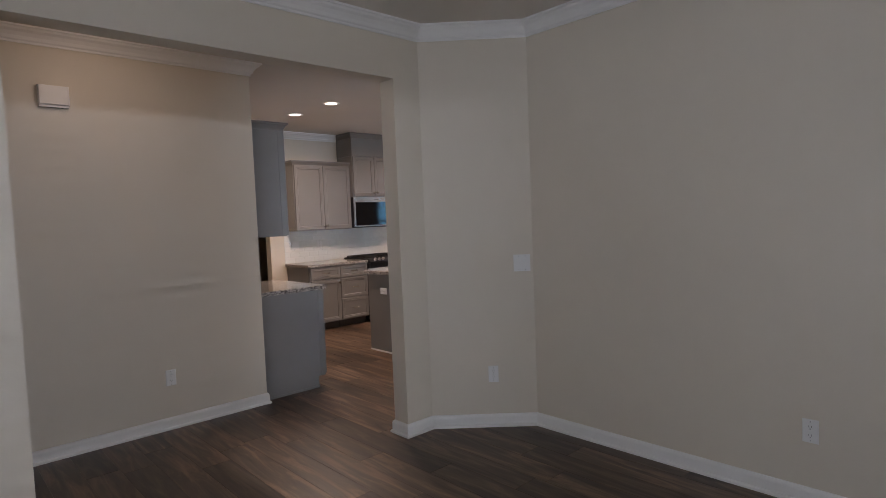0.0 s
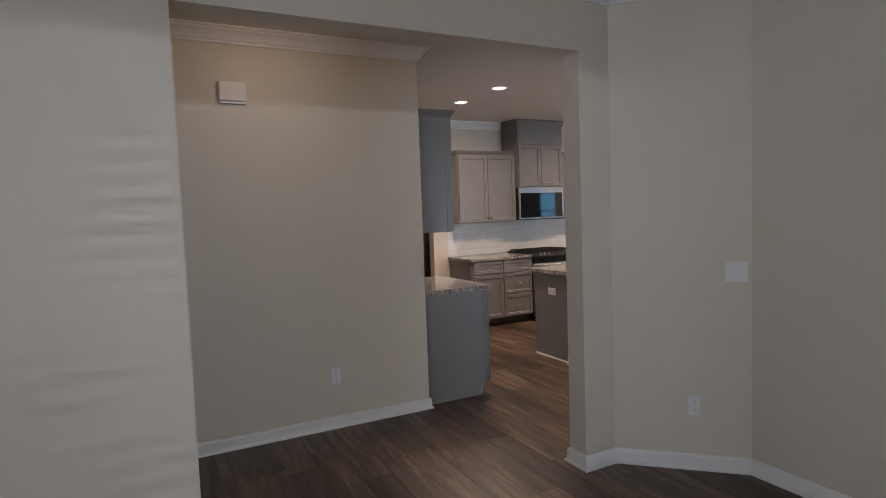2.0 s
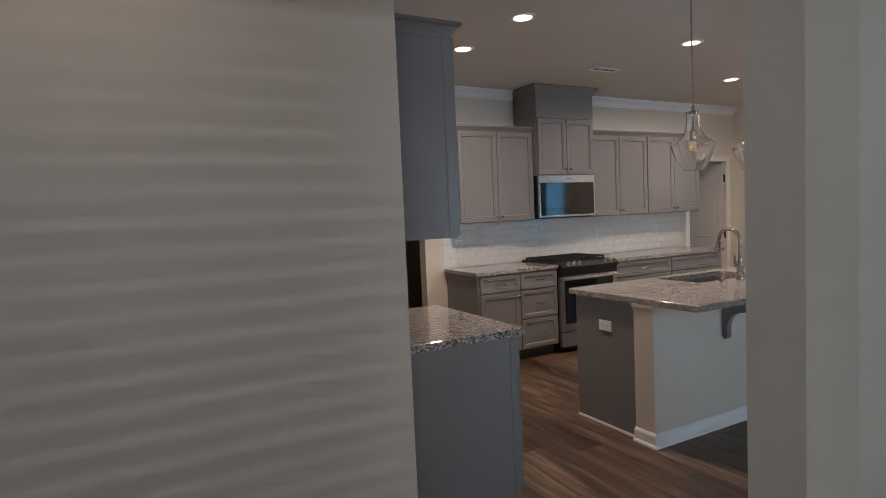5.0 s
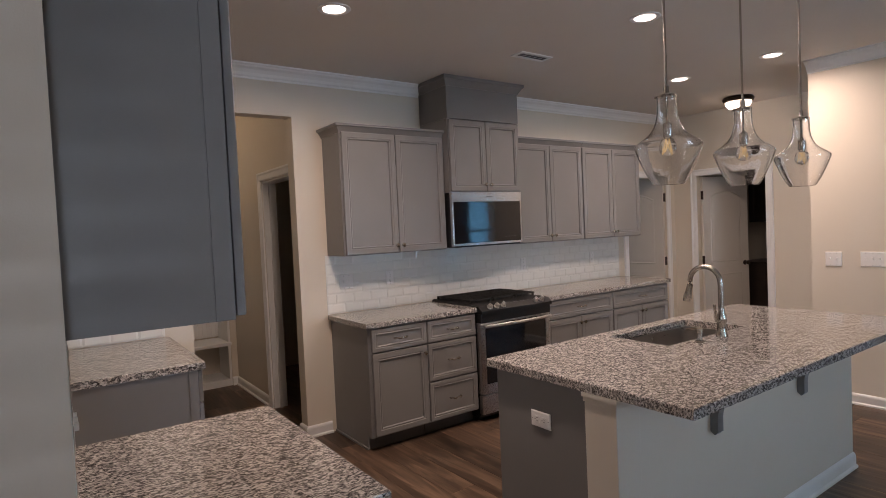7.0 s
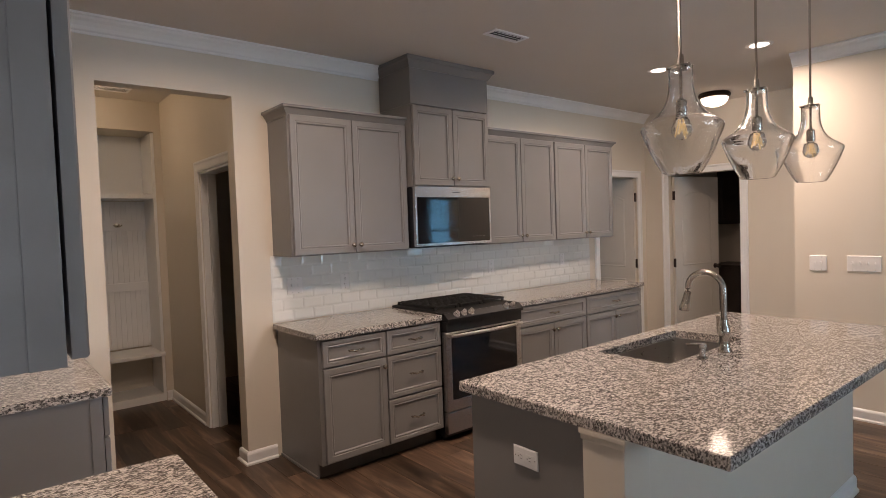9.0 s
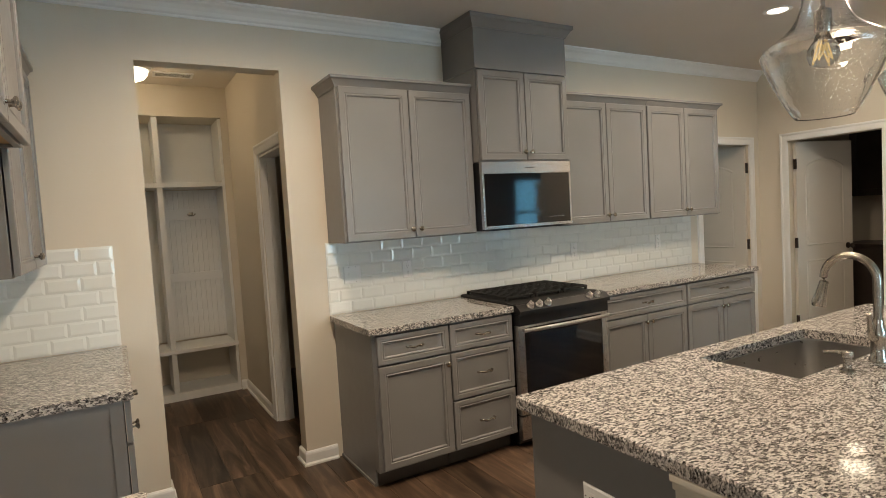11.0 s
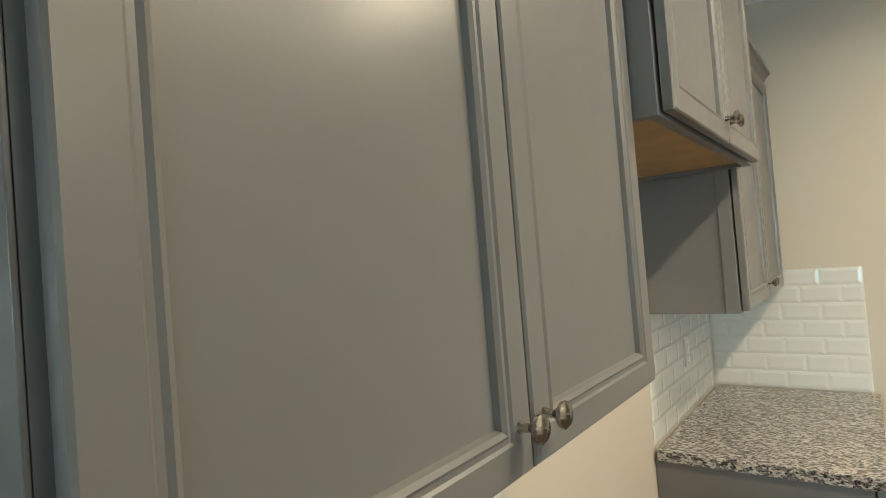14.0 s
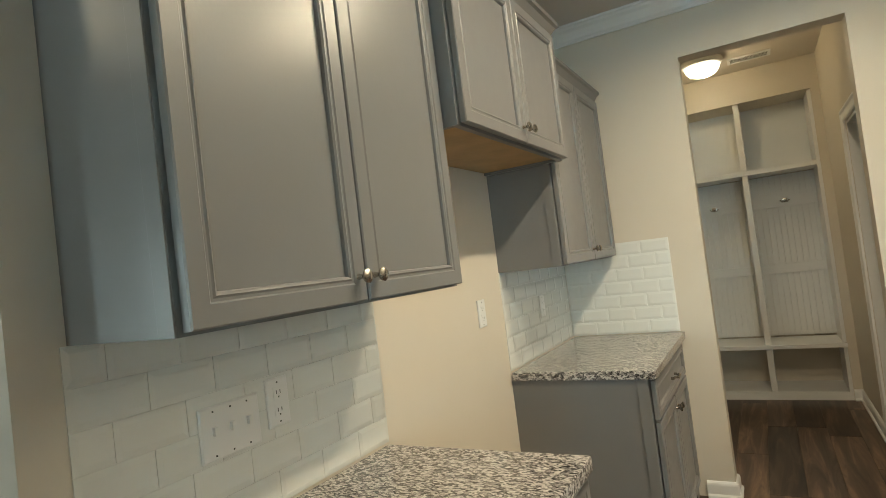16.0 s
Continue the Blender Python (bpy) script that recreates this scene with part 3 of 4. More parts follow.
part("vent_grille", boxes(*[(0.06, MWW - 0.06, -0.36 + 0.03 * i, -0.345 + 0.03 * i, 1.379, 1.3848) for i in range(5)]), BLACK, mw)

base_cabinet(pose(NA0 + 0.012, 0, 0), 0.465, "grey base cabinet with one drawer over a door", [("drawer", 0.004, 0.463, 0.70, 0.868, ""), ("door", 0.004, 0.463, 0.11, 0.695, "rt")], left_panel=True)
base_cabinet(pose(NA0 + 0.478, 0, 0), 0.462, "grey base cabinet with three drawers", [("drawer", 0.002, 0.458, 0.70, 0.868, ""), ("drawer", 0.002, 0.458, 0.41, 0.695, ""), ("drawer", 0.002, 0.458, 0.11, 0.405, "")])
RX0, RX1 = 2.735, 3.50
for bx0, bx1 in ((RX1 + 0.006, 4.405), (4.407, 5.30)):
    w = bx1 - bx0
    base_cabinet(pose(bx0, 0, 0), w, "grey base cabinet with a drawer over two doors", [("drawer", 0.004, w - 0.004, 0.70, 0.868, ""), ("door", 0.004, w / 2, 0.11, 0.695, "rt"), ("door", w / 2, w - 0.004, 0.11, 0.695, "lt")])
counter("countertop", NA0 - 0.03, RX0 - 0.003, -0.638, -0.011, "speckled grey granite countertop beside the range")
counter("countertop", RX1 + 0.003, 5.335, -0.638, -0.011, "long speckled grey granite countertop past the range")

# ---- range ----
rg = thing("kitchen_range", pose(RX0, 0, 0), "black and stainless slide-in gas range", "range")
RW = RX1 - RX0
part("body", box(0.004, RW - 0.004, -0.62, -0.02, 0.03, 0.90, 0.002), BLACK, rg)
part("cooktop", rings([[(0.0, -0.655, 0.902), (RW, -0.655, 0.902), (RW, -0.015, 0.902), (0, -0.015, 0.902)], [(0.0, -0.655, 0.918), (RW, -0.655, 0.918), (RW, -0.015, 0.926), (0, -0.015, 0.926)], [(0.01, -0.645, 0.924), (RW - 0.01, -0.645, 0.924), (RW - 0.01, -0.025, 0.932), (0.01, -0.025, 0.932)]]), IRON, rg)
for gx in (0.03, 0.275, 0.52):
    gb = bmesh.new()
    for k in range(7):
        box(gx + 0.0345 * k, gx + 0.013 + 0.0345 * k, -0.52, -0.05, 0.945, 0.958, 0.003, gb)
    for k in range(4):
        box(gx, gx + 0.22, -0.52 + 0.152 * k, -0.506 + 0.152 * k, 0.9435, 0.9555, 0.003, gb)
    for fx in (gx, gx + 0.2):
        for fy in (-0.52, -0.064):
            box(fx, fx + 0.014, fy, fy + 0.014, 0.9285, 0.945, 0, gb)
    part("grate", gb, IRON, rg, "black cast iron grate")
for bx, by in ((0.14, -0.17), (0.14, -0.40), (0.385, -0.285), (0.63, -0.17), (0.63, -0.40)):
    part("burner", lathe([(0, 0), (0.05, 0), (0.048, 0.008), (0.036, 0.009), (0.034, 0.016), (0, 0.017)], 20, centre=(bx, by, 0.927)), IRON, rg)
part("control_panel", rings([[(0, -0.56, 0.925), (0, -0.655, 0.92), (0, -0.70, 0.885), (0, -0.70, 0.862), (0, -0.62, 0.862)], [(RW, -0.56, 0.925), (RW, -0.655, 0.92), (RW, -0.70, 0.885), (RW, -0.70, 0.862), (RW, -0.62, 0.862)]]), BLACK, rg)
for kx in (0.10, 0.17, 0.24, 0.60, 0.67):
    kb = lathe([(0, 0), (0.024, 0), (0.024, 0.006), (0.019, 0.010), (0.017, 0.028), (0.0, 0.030)], 20)
    box(-0.004, 0.004, -0.017, 0.017, 0.028, 0.036, 0.002, kb)
    bmesh.ops.transform(kb, matrix=pose(kx, -0.672, 0.906, 38), verts=kb.verts)
    part("control_knob", kb, STEEL, rg, "stainless burner knob", True)
part("upper_band", box(0.002, RW - 0.002, -0.68, -0.621, 0.79, 0.860, 0.003), BLACK, rg)
part("oven_door", boxes((0.0, 0.05, -0.668, -0.622, 0.225, 0.788), (RW - 0.05, RW, -0.668, -0.622, 0.225, 0.788), (0.0502, RW - 0.0502, -0.668, -0.622, 0.225, 0.30), (0.0502, RW - 0.0502, -0.668, -0.622, 0.772, 0.788), bevel=0.002), STEEL, rg, "stainless door frame")
part("oven_window", box(0.0505, RW - 0.0505, -0.664, -0.623, 0.3005, 0.7715), BGLASS, rg, "black glass oven window")
hp = [(0.02 + (RW - 0.04) * k / 14, -0.700 - 0.022 * math.sin(math.pi * k / 14), 0.765) for k in range(15)]
hb = tube(hp, 0.0135, 14)
rod((0.04, -0.660, 0.765), (0.04, -0.705, 0.765), 0.010, 12, hb)
rod((RW - 0.04, -0.660, 0.765), (RW - 0.04, -0.705, 0.765), 0.010, 12, hb)
part("oven_handle", hb, STEEL, rg, "curved stainless bar handle", True)
part("storage_drawer", box(0, RW, -0.664, -0.622, 0.065, 0.215, 0.004), STEEL, rg)
for fx in (0.04, RW - 0.04):
    for fy in (-0.56, -0.08):
        part("foot", lathe([(0.018, 0), (0.018, 0.031)], 12, centre=(fx, fy, 0)), BLACK, rg)

# ---- kitchen: west run ----
W = lambda y: pose(0, y, 0, 0, 0, 90)
UA0, UA1, UB1 = -2.872, -1.983, -0.998
wall_cabinet(W(UA0), UA1 - UA0, 1.372, 2.285, "grey painted two-door wall cabinet near the wall end", crown=(True, True))
wall_cabinet(W(UA1 + 0.006), UB1 - UA1 - 0.010, 1.825, 2.375, "short grey cabinet above the empty refrigerator bay", d=0.37, under=CABIN)
wall_cabinet(W(UB1 + 0.002), 0.955, 1.372, 2.285, "grey painted two-door wall cabinet in the corner", crown=(True, False))
w = 0.885
base_cabinet(W(-2.887), w, "grey base cabinet with an outward-facing end panel", [("drawer", 0.004, w - 0.004, 0.70, 0.868, ""), ("door", 0.004, w / 2, 0.11, 0.695, "rt"), ("door", w / 2, w - 0.004, 0.11, 0.695, "lt")], left_panel=True)
w = 0.90
base_cabinet(W(-0.985), w, "grey corner base cabinet beside the refrigerator bay", [("drawer", 0.004, w - 0.004, 0.70, 0.868, ""), ("door", 0.004, w / 2, 0.11, 0.695, "rt"), ("door", w / 2, w - 0.004, 0.11, 0.695, "lt")], left_panel=True)
tagged(link("filler_strip", box(0.002, 0.60, -0.084, -0.012, 0.0, 0.874), CAB), "grey filler strip between cabinet and wall", "filler")
counter("countertop", 0.011, 0.637, -2.916, -1.996, "speckled grey granite countertop under the wall cabinet")
counter("countertop", 0.011, 0.637, -1.012, -0.011, "speckled grey granite countertop in the corner")

# ---- island ----
isl = thing("kitchen_island", pose(0, 0, 0), "kitchen island with grey end, pale back panel and post", "island")
IX0, IX1, IY0, IY1 = 1.72, 3.90, -2.75, -2.05
part("end_panel", box(IX0, IX0 + 0.02, -2.598, IY1, 0.0, 0.874), CAB, isl, "grey painted end panel")
part("cabinet_box", boxes((IX0 + 0.021, 2.44, -2.60, IY1, 0.10, 0.874), (2.44, 3.24, -2.60, -2.50, 0.10, 0.874), (2.44, 3.24, -2.07, IY1, 0.10, 0.874), (2.44, 3.24, -2.50, -2.07, 0.10, 0.62), (3.24, IX1, -2.60, IY1, 0.10, 0.874), (IX0 + 0.021, IX1, -2.60, IY1 - 0.07, 0, 0.10)), CAB, isl)
part("back_panel", box(1.842, IX1, IY0, -2.601, 0.0, 0.874), PAINT, isl, "pale beige painted back wall")
part("post", box(1.70, 1.8415, IY0 - 0.002, -2.599, 0.0, 0.835, 0.003), PAINT, isl, "pale beige corner post")
part("post_cap", boxes((1.695, 1.8418, IY0 - 0.007, -2.595, 0.836, 0.855), (1.690, 1.8416, IY0 - 0.012, -2.591, 0.8552, 0.874), bevel=0.003), PAINT, isl, "beige post cap moulding")
part("baseboard", sweep([(IX1, IY0 - 0.001), (1.70, IY0 - 0.003), (1.70, -2.599)], BASE), TRIM, isl, "white baseboard")
part("shoe_moulding", box(IX0 - 0.008, IX0 - 0.0005, -2.57, IY1, 0, 0.018, 0.003), TRIM, isl)
for dx0, dx1 in ((1.745, 2.44), (2.445, 3.24), (3.245, 3.895)):
    bm = panel_front(dx1 - dx0, 0.75)
    bmesh.ops.transform(bm, matrix=pose(dx1, IY1 + 0.001, 0.115, 0, 0, 180), verts=bm.verts)
    part("door", bm, CAB, isl)
for bx in (2.36, 3.20):
    prof = [(0, 0.874), (0, 0.60), (-0.02, 0.585), (-0.035, 0.60)] + [(-0.035 - 0.115 * (1 - math.cos(a)), 0.66 + 0.115 * math.sin(a)) for a in [math.pi / 2 * j / 8 for j in range(9)]] + [(-0.20, 0.80), (-0.205, 0.83), (-0.205, 0.874)]
    cb = rings([[(bx - 0.022, IY0 - 0.003 + y, z) for y, z in prof], [(bx + 0.022, IY0 - 0.003 + y, z) for y, z in prof]])
    part("corbel", cb, CAB, isl, "grey curved corbel bracket")
SX0, SX1, SY0, SY1 = 2.48, 3.20, -2.47, -2.11
counter("island_countertop", 1.69, 3.99, -3.07, -2.012, "large speckled grey granite island top with sink cutout", (SX0, SX1, SY0, SY1))


def rrect(x0, x1, y0, y1, r, z, n=5):
    out = []
    for cx, cy, a0 in ((x1 - r, y1 - r, 0), (x0 + r, y1 - r, 90), (x0 + r, y0 + r, 180), (x1 - r, y0 + r, 270)):
        out += [(cx + r * math.cos(radians(a0 + 90 * k / n)), cy + r * math.sin(radians(a0 + 90 * k / n)), z) for k in range(n + 1)]
    return out


sink = thing("kitchen_sink", pose(0, 0, 0), "undermount stainless steel single-bowl sink", "sink")
e = 0.006
part("bowl", rings([rrect(SX0 - 0.02, SX1 + 0.02, SY0 - 0.02, SY1 + 0.02, 0.05, 0.8752), rrect(SX0 + e, SX1 - e, SY0 + e, SY1 - e, 0.06, 0.8752), rrect(SX0 + 0.012, SX1 - 0.012, SY0 + 0.012, SY1 - 0.012, 0.065, 0.70),
                    rrect(SX0 + 0.05, SX1 - 0.05, SY0 + 0.05, SY1 - 0.05, 0.05, 0.668)], cap=False), SINKSTEEL, sink, "", True)
part("bowl_floor", rings([rrect(SX0 + 0.05, SX1 - 0.05, SY0 + 0.05, SY1 - 0.05, 0.05, 0.664), rrect(SX0 + 0.05, SX1 - 0.05, SY0 + 0.05, SY1 - 0.05, 0.05, 0.668)]), SINKSTEEL, sink)
part("drain", lathe([(0.045, 0.6685), (0.045, 0.672), (0.03, 0.671), (0.0, 0.6695)], 24, centre=(2.84, -2.29, 0)), NICKEL, sink)

FX, FY = 2.85, -2.535
fa = thing("faucet", pose(FX, FY, 0.914), "brushed nickel gooseneck pull-down faucet", "faucet")
part("base", lathe([(0, 0), (0.029, 0), (0.030, 0.008), (0.024, 0.02), (0.022, 0.07), (0.027, 0.085), (0.025, 0.11), (0.017, 0.13), (0.016, 0.15), (0, 0.15)], 24), NICKEL, fa, "", True)
arc = [(0, 0, 0.14), (0, 0, 0.20), (0, 0, 0.26)] + [(0, 0.085 - 0.085 * math.cos(math.pi * j / 14 * 1.06), 0.28 + 0.085 * math.sin(math.pi * j / 14 * 1.06)) for j in range(15)]
part("spout", tube(arc, 0.0135, 16), NICKEL, fa, "", True)
part("spray_head", tube([(0, 0.168, 0.268), (0, 0.173, 0.25), (0, 0.18, 0.22), (0, 0.187, 0.19), (0, 0.189, 0.175)], [0.0145, 0.016, 0.019, 0.024, 0.022], 16), NICKEL, fa, "", True)
part("lever", tube([(-0.018, 0, 0.085), (-0.04, 0, 0.09), (-0.055, 0, 0.115), (-0.06, 0, 0.15), (-0.063, 0, 0.175)], [0.012, 0.012, 0.008, 0.007, 0.008], 12), NICKEL, fa, "", True)
sd = thing("soap_dispenser", pose(2.66, FY + 0.01, 0.914), "brushed nickel soap dispenser beside the faucet", "dispenser")
part("stem", lathe([(0, 0), (0.022, 0), (0.022, 0.006), (0.013, 0.014), (0.012, 0.045), (0.018, 0.05), (0.018, 0.068), (0, 0.07)], 20), NICKEL, sd, "", True)
part("nozzle", tube([(0, 0, 0.06), (0, 0.03, 0.062), (0, 0.07, 0.056)], [0.007, 0.006, 0.005], 10), NICKEL, sd, "", True)

# ---- pendants ----
def pendant(x, y, z):
    ob = thing("pendant_light", pose(x, y, z), "clear glass bell pendant on a thin nickel rod", "pendant light", "pendants over the island")
    outer = [(0.0613, 0.0000), (0.0696, 0.0117), (0.0879, 0.0432), (0.1053, 0.0792), (0.1201, 0.1152), (0.1296, 0.1404), (0.1331, 0.1512), (0.1314, 0.1602), (0.1235, 0.1692), (0.1061, 0.1818), (0.0853, 0.1962), (0.0670, 0.2142), (0.0539, 0.2358), (0.0452, 0.2610), (0.0405, 0.2880), (0.0391, 0.3150), (0.0387, 0.3555), (0.0409, 0.3600)]
    inner = [(r - 0.0045, zz + 0.0015) for r, zz in outer][::-1]
    n = 40
    loops = [[(r * math.cos(2 * math.pi * i / n), r * math.sin(2 * math.pi * i / n), zz) for i in range(n)] for r, zz in outer + inner]
    bm = rings(loops + [loops[0]], cap=False)
    bmesh.ops.remove_doubles(bm, verts=bm.verts, dist=1e-6)
    sh = part("shade", bm, BLOWN, ob, "clear blown glass shade", True)
    sh.visible_shadow = False
    cp = lathe([(0, 0.352), (0.032, 0.352), (0.032, 0.364), (0.012, 0.368), (0.010, 0.40), (0, 0.402)], 24)
    for a in (0, 2.094, 4.189):
        rod((0.03 * math.cos(a), 0.03 * math.sin(a), 0.358), (0.047 * math.cos(a), 0.047 * math.sin(a), 0.358), 0.005, 10, cp)
    part("cap", cp, NICKEL, ob, "", True)
    part("socket", lathe([(0, 0.189), (0.017, 0.189), (0.0185, 0.194), (0.0185, 0.244), (0.012, 0.25), (0.005, 0.254), (0.005, 0.352), (0, 0.352)], 20), NICKEL, ob, "", True)
    bb = part("bulb", lathe([(0.0, 0.114), (0.016, 0.117), (0.028, 0.126), (0.0345, 0.143), (0.033, 0.157), (0.026, 0.171), (0.015, 0.181), (0.013, 0.188), (0, 0.1885)], 20), GLASS, ob, "clear vintage bulb", True)
    bb.visible_shadow = False
    fb = bmesh.new()
    for a in range(4):
        c, s = math.cos(a * 1.57), math.sin(a * 1.57)
        rod((0.005 * c, 0.005 * s, 0.170), (0.017 * c, 0.017 * s, 0.132), 0.0013, 6, fb)
        rod((0.017 * c, 0.017 * s, 0.132), (0.005 * s, 0.005 * c, 0.162), 0.0013, 6, fb)
    part("filament", fb, FILAMENT, bb)
    part("rod", rod((0, 0, 0.4025), (0, 0, CEIL - z - 0.02), 0.005, 10), NICKEL, ob)
    part("canopy", lathe([(0, CEIL - z - 0.028), (0.05, CEIL - z - 0.026), (0.06, CEIL - z - 0.012), (0.06, CEIL - z - 0.0005), (0, CEIL - z - 0.0005)], 24), NICKEL, ob)
    return ob


for px in (2.10, 2.712, 3.322):
    pendant(px, -2.742, 1.685)

# ---- ceiling fittings ----
for cx, cy in CANS:
    c = thing("recessed_light", pose(cx, cy, CEIL), "lit round recessed ceiling light with white trim", "ceiling light", "recessed kitchen lights")
    part("trim_ring", lathe([(0.062, -0.002), (0.066, -0.006), (0.088, -0.005), (0.092, -0.0005), (0.062, -0.0005)], 28, cap=False), TRIM, c)
    part("lens", lathe([(0, -0.0045), (0.0615, -0.004), (0.0615, -0.001), (0, -0.001)], 28), CANGLOW, c, "glowing warm lens")


def flush_light(x, y, ring, label):
    c = thing("flush_ceiling_light", pose(x, y, CEIL), label, "ceiling light")
    part("base_ring", lathe([(0, -0.001), (0.142, -0.001), (0.152, -0.02), (0.142, -0.045), (0.128, -0.05), (0, -0.05)], 32), ring, c)
    part("glass_dome", lathe([(0.127, -0.051), (0.119, -0.08), (0.095, -0.11), (0.05, -0.128), (0, -0.133)], 32), DOMEGLOW, c, "glowing frosted glass bowl", True)


flush_light(6.0, -1.05, BRONZE, "lit flush dome ceiling light with bronze rim")
flush_light(-1.15, -3.65, TRIM, "lit flush dome light on the entry hall ceiling")
flush_light(0.83, 1.42, TRIM, "lit flush dome light on the mudroom ceiling")


def vent(x, y, w, d, label):
    v = thing("ceiling_vent", pose(x, y, CEIL), label, "vent")
    part("frame", boxes((-w / 2, w / 2, -d / 2, -d / 2 + 0.02, -0.008, -0.0005), (-w / 2, w / 2, d / 2 - 0.02, d / 2, -0.008, -0.0005), (-w / 2, -w / 2 + 0.02, -d / 2 + 0.02, d / 2 - 0.02, -0.008, -0.0005), (w / 2 - 0.02, w / 2, -d / 2 + 0.02, d / 2 - 0.02, -0.008, -0.0005)), TRIM, v)
    part("backing", box(-w / 2 + 0.02, w / 2 - 0.02, -d / 2 + 0.02, d / 2 - 0.02, -0.002, -0.001), SLOT, v)
    n = max(2, int((d - 0.04) / 0.022))
    for i in range(n):
        yy = -d / 2 + 0.02 + (d - 0.04) * (i + 0.5) / n
        sb = box(-w / 2 + 0.021, w / 2 - 0.021, -0.007, 0.007, -0.001, 0.001)
        bmesh.ops.transform(sb, matrix=pose(0, yy, -0.006, 20), verts=sb.verts)
        part("slat", sb, TRIM, v)


vent(2.98, -1.10, 0.31, 0.12, "white slotted ceiling air vent")
vent(1.15, 1.66, 0.30, 0.16, "white slotted mudroom ceiling vent")

# ---- plates, chime ----
def plate(name, m, gangs, what, label):
    """Wall plate in the plane y=0 towards -y, centred."""
    w = 0.024 + 0.046 * gangs
    ob = thing(name, m, label, "switch" if what == "switch" else "outlet")
    part("cover", rings([[(-w / 2 + i, -d, -0.058 + i), (w / 2 - i, -d, -0.058 + i), (w / 2 - i, -d, 0.058 - i), (-w / 2 + i, -d, 0.058 - i)] for i, d in ((0, 0), (0, 0.003), (0.004, 0.006))]), PLASTIC, ob)
    for g in range(gangs):
        gx = (g - (gangs - 1) / 2) * 0.046
        if what == "switch":
            part("toggle", box(gx - 0.005, gx + 0.005, -0.016, -0.006, -0.004, 0.014, 0.001), PLASTIC, ob)
        else:
            for s in (-0.021, 0.021):
                part("socket_face", box(gx - 0.015, gx + 0.015, -0.0075, -0.0062, s - 0.016, s + 0.016, 0.0005), PLASTIC, ob)
                part("slot", boxes((gx - 0.007, gx - 0.005, -0.0082, -0.0077, s - 0.002, s + 0.007), (gx + 0.005, gx + 0.007, -0.0082, -0.0077, s - 0.002, s + 0.007), (gx - 0.002, gx + 0.002, -0.0082, -0.0077, s - 0.011, s - 0.007)), SLOT, ob)
        part("screw", boxes((gx - 0.002, gx + 0.002, -0.0068, -0.0062, 0.045, 0.049), (gx - 0.002, gx + 0.002, -0.0068, -0.0062, -0.049, -0.045)), SLOT, ob)
    return ob


R2 = math.degrees(math.atan2(-0.515, 0.53))
plate("light_switch", pose(1.005, -4.886, 1.143, 0, 0, R2) @ pose(0, -0.003, 0), 2, "switch", "white double toggle switch plate on the angled wall")
plate("power_outlet", pose(0.845, -4.731, 0.372, 0, 0, R2) @ pose(0, -0.003, 0), 1, "outlet", "white outlet on the angled wall")
plate("power_outlet", pose(1.059, -6.60, 0.37, 0, 0, -90), 1, "outlet", "white outlet low on the dining wall")
plate("power_outlet", pose(-0.737, -2.966, 0.38), 1, "outlet", "white outlet low on the hall wall")
plate("light_switch", pose(0.0065, -2.557, 1.135, 0, 0, 90), 3, "switch", "white triple switch plate on the tile")
plate("power_outlet", pose(0.0065, -2.415, 1.155, 0, 0, 90), 1, "outlet", "white outlet on the tile under the cabinet")
plate("power_outlet", pose(0.001, -1.228, 1.215, 0, 0, 90), 1, "outlet", "white outlet in the refrigerator bay")
plate("power_outlet", pose(0.0065, -0.50, 1.16, 0, 0, 90), 1, "outlet", "white outlet on the corner tile")
plate("light_switch", pose(1.932, -0.0065, 1.158), 2, "switch", "white double switch plate on the backsplash")
plate("power_outlet", pose(2.327, -0.0065, 1.156), 1, "outlet", "white outlet on the backsplash")
plate("power_outlet", pose(3.838, -0.0065, 1.16), 1, "outlet", "white outlet on the backsplash past the range")
plate("power_outlet", pose(4.85, -0.0065, 1.16), 1, "outlet", "white outlet near the end of the backsplash")
plate("power_outlet", pose(1.719, -2.335, 0.69, 0, 0, -90) @ pose(0, 0, 0, 0, 90, 0), 1, "outlet", "white sideways outlet on the island's grey end")
plate("light_switch", pose(5.199, -2.19, 1.155, 0, 0, -90), 2, "switch", "white double switch plate on the wall end")
plate("light_switch", pose(5.199, -2.48, 1.157, 0, 0, -90), 4, "switch", "white four-gang switch plate on the wall end")

ch = thing("door_chime", pose(-1.337, -2.9655, 2.36), "white plastic door chime box high on the wall", "door chime")
part("cover", rings([[(-0.085 + i, -d, -0.062 + i), (0.085 - i, -d, -0.062 + i), (0.085 - i, -d, 0.062 - i * 0.5), (-0.085 + i, -d, 0.062 - i * 0.5)] for i, d in ((0, 0.0), (0, 0.035), (0.006, 0.045))]), PLASTIC, ch)
part("back_plate", box(-0.082, 0.082, -0.03, -0.001, -0.075, -0.0625, 0.002), PLASTIC, ch)
part("grille", boxes(*[(-0.04 + 0.02 * i, -0.03 + 0.02 * i, -0.028, -0.008, -0.0765, -0.0752) for i in range(5)]), SLOT, ch)

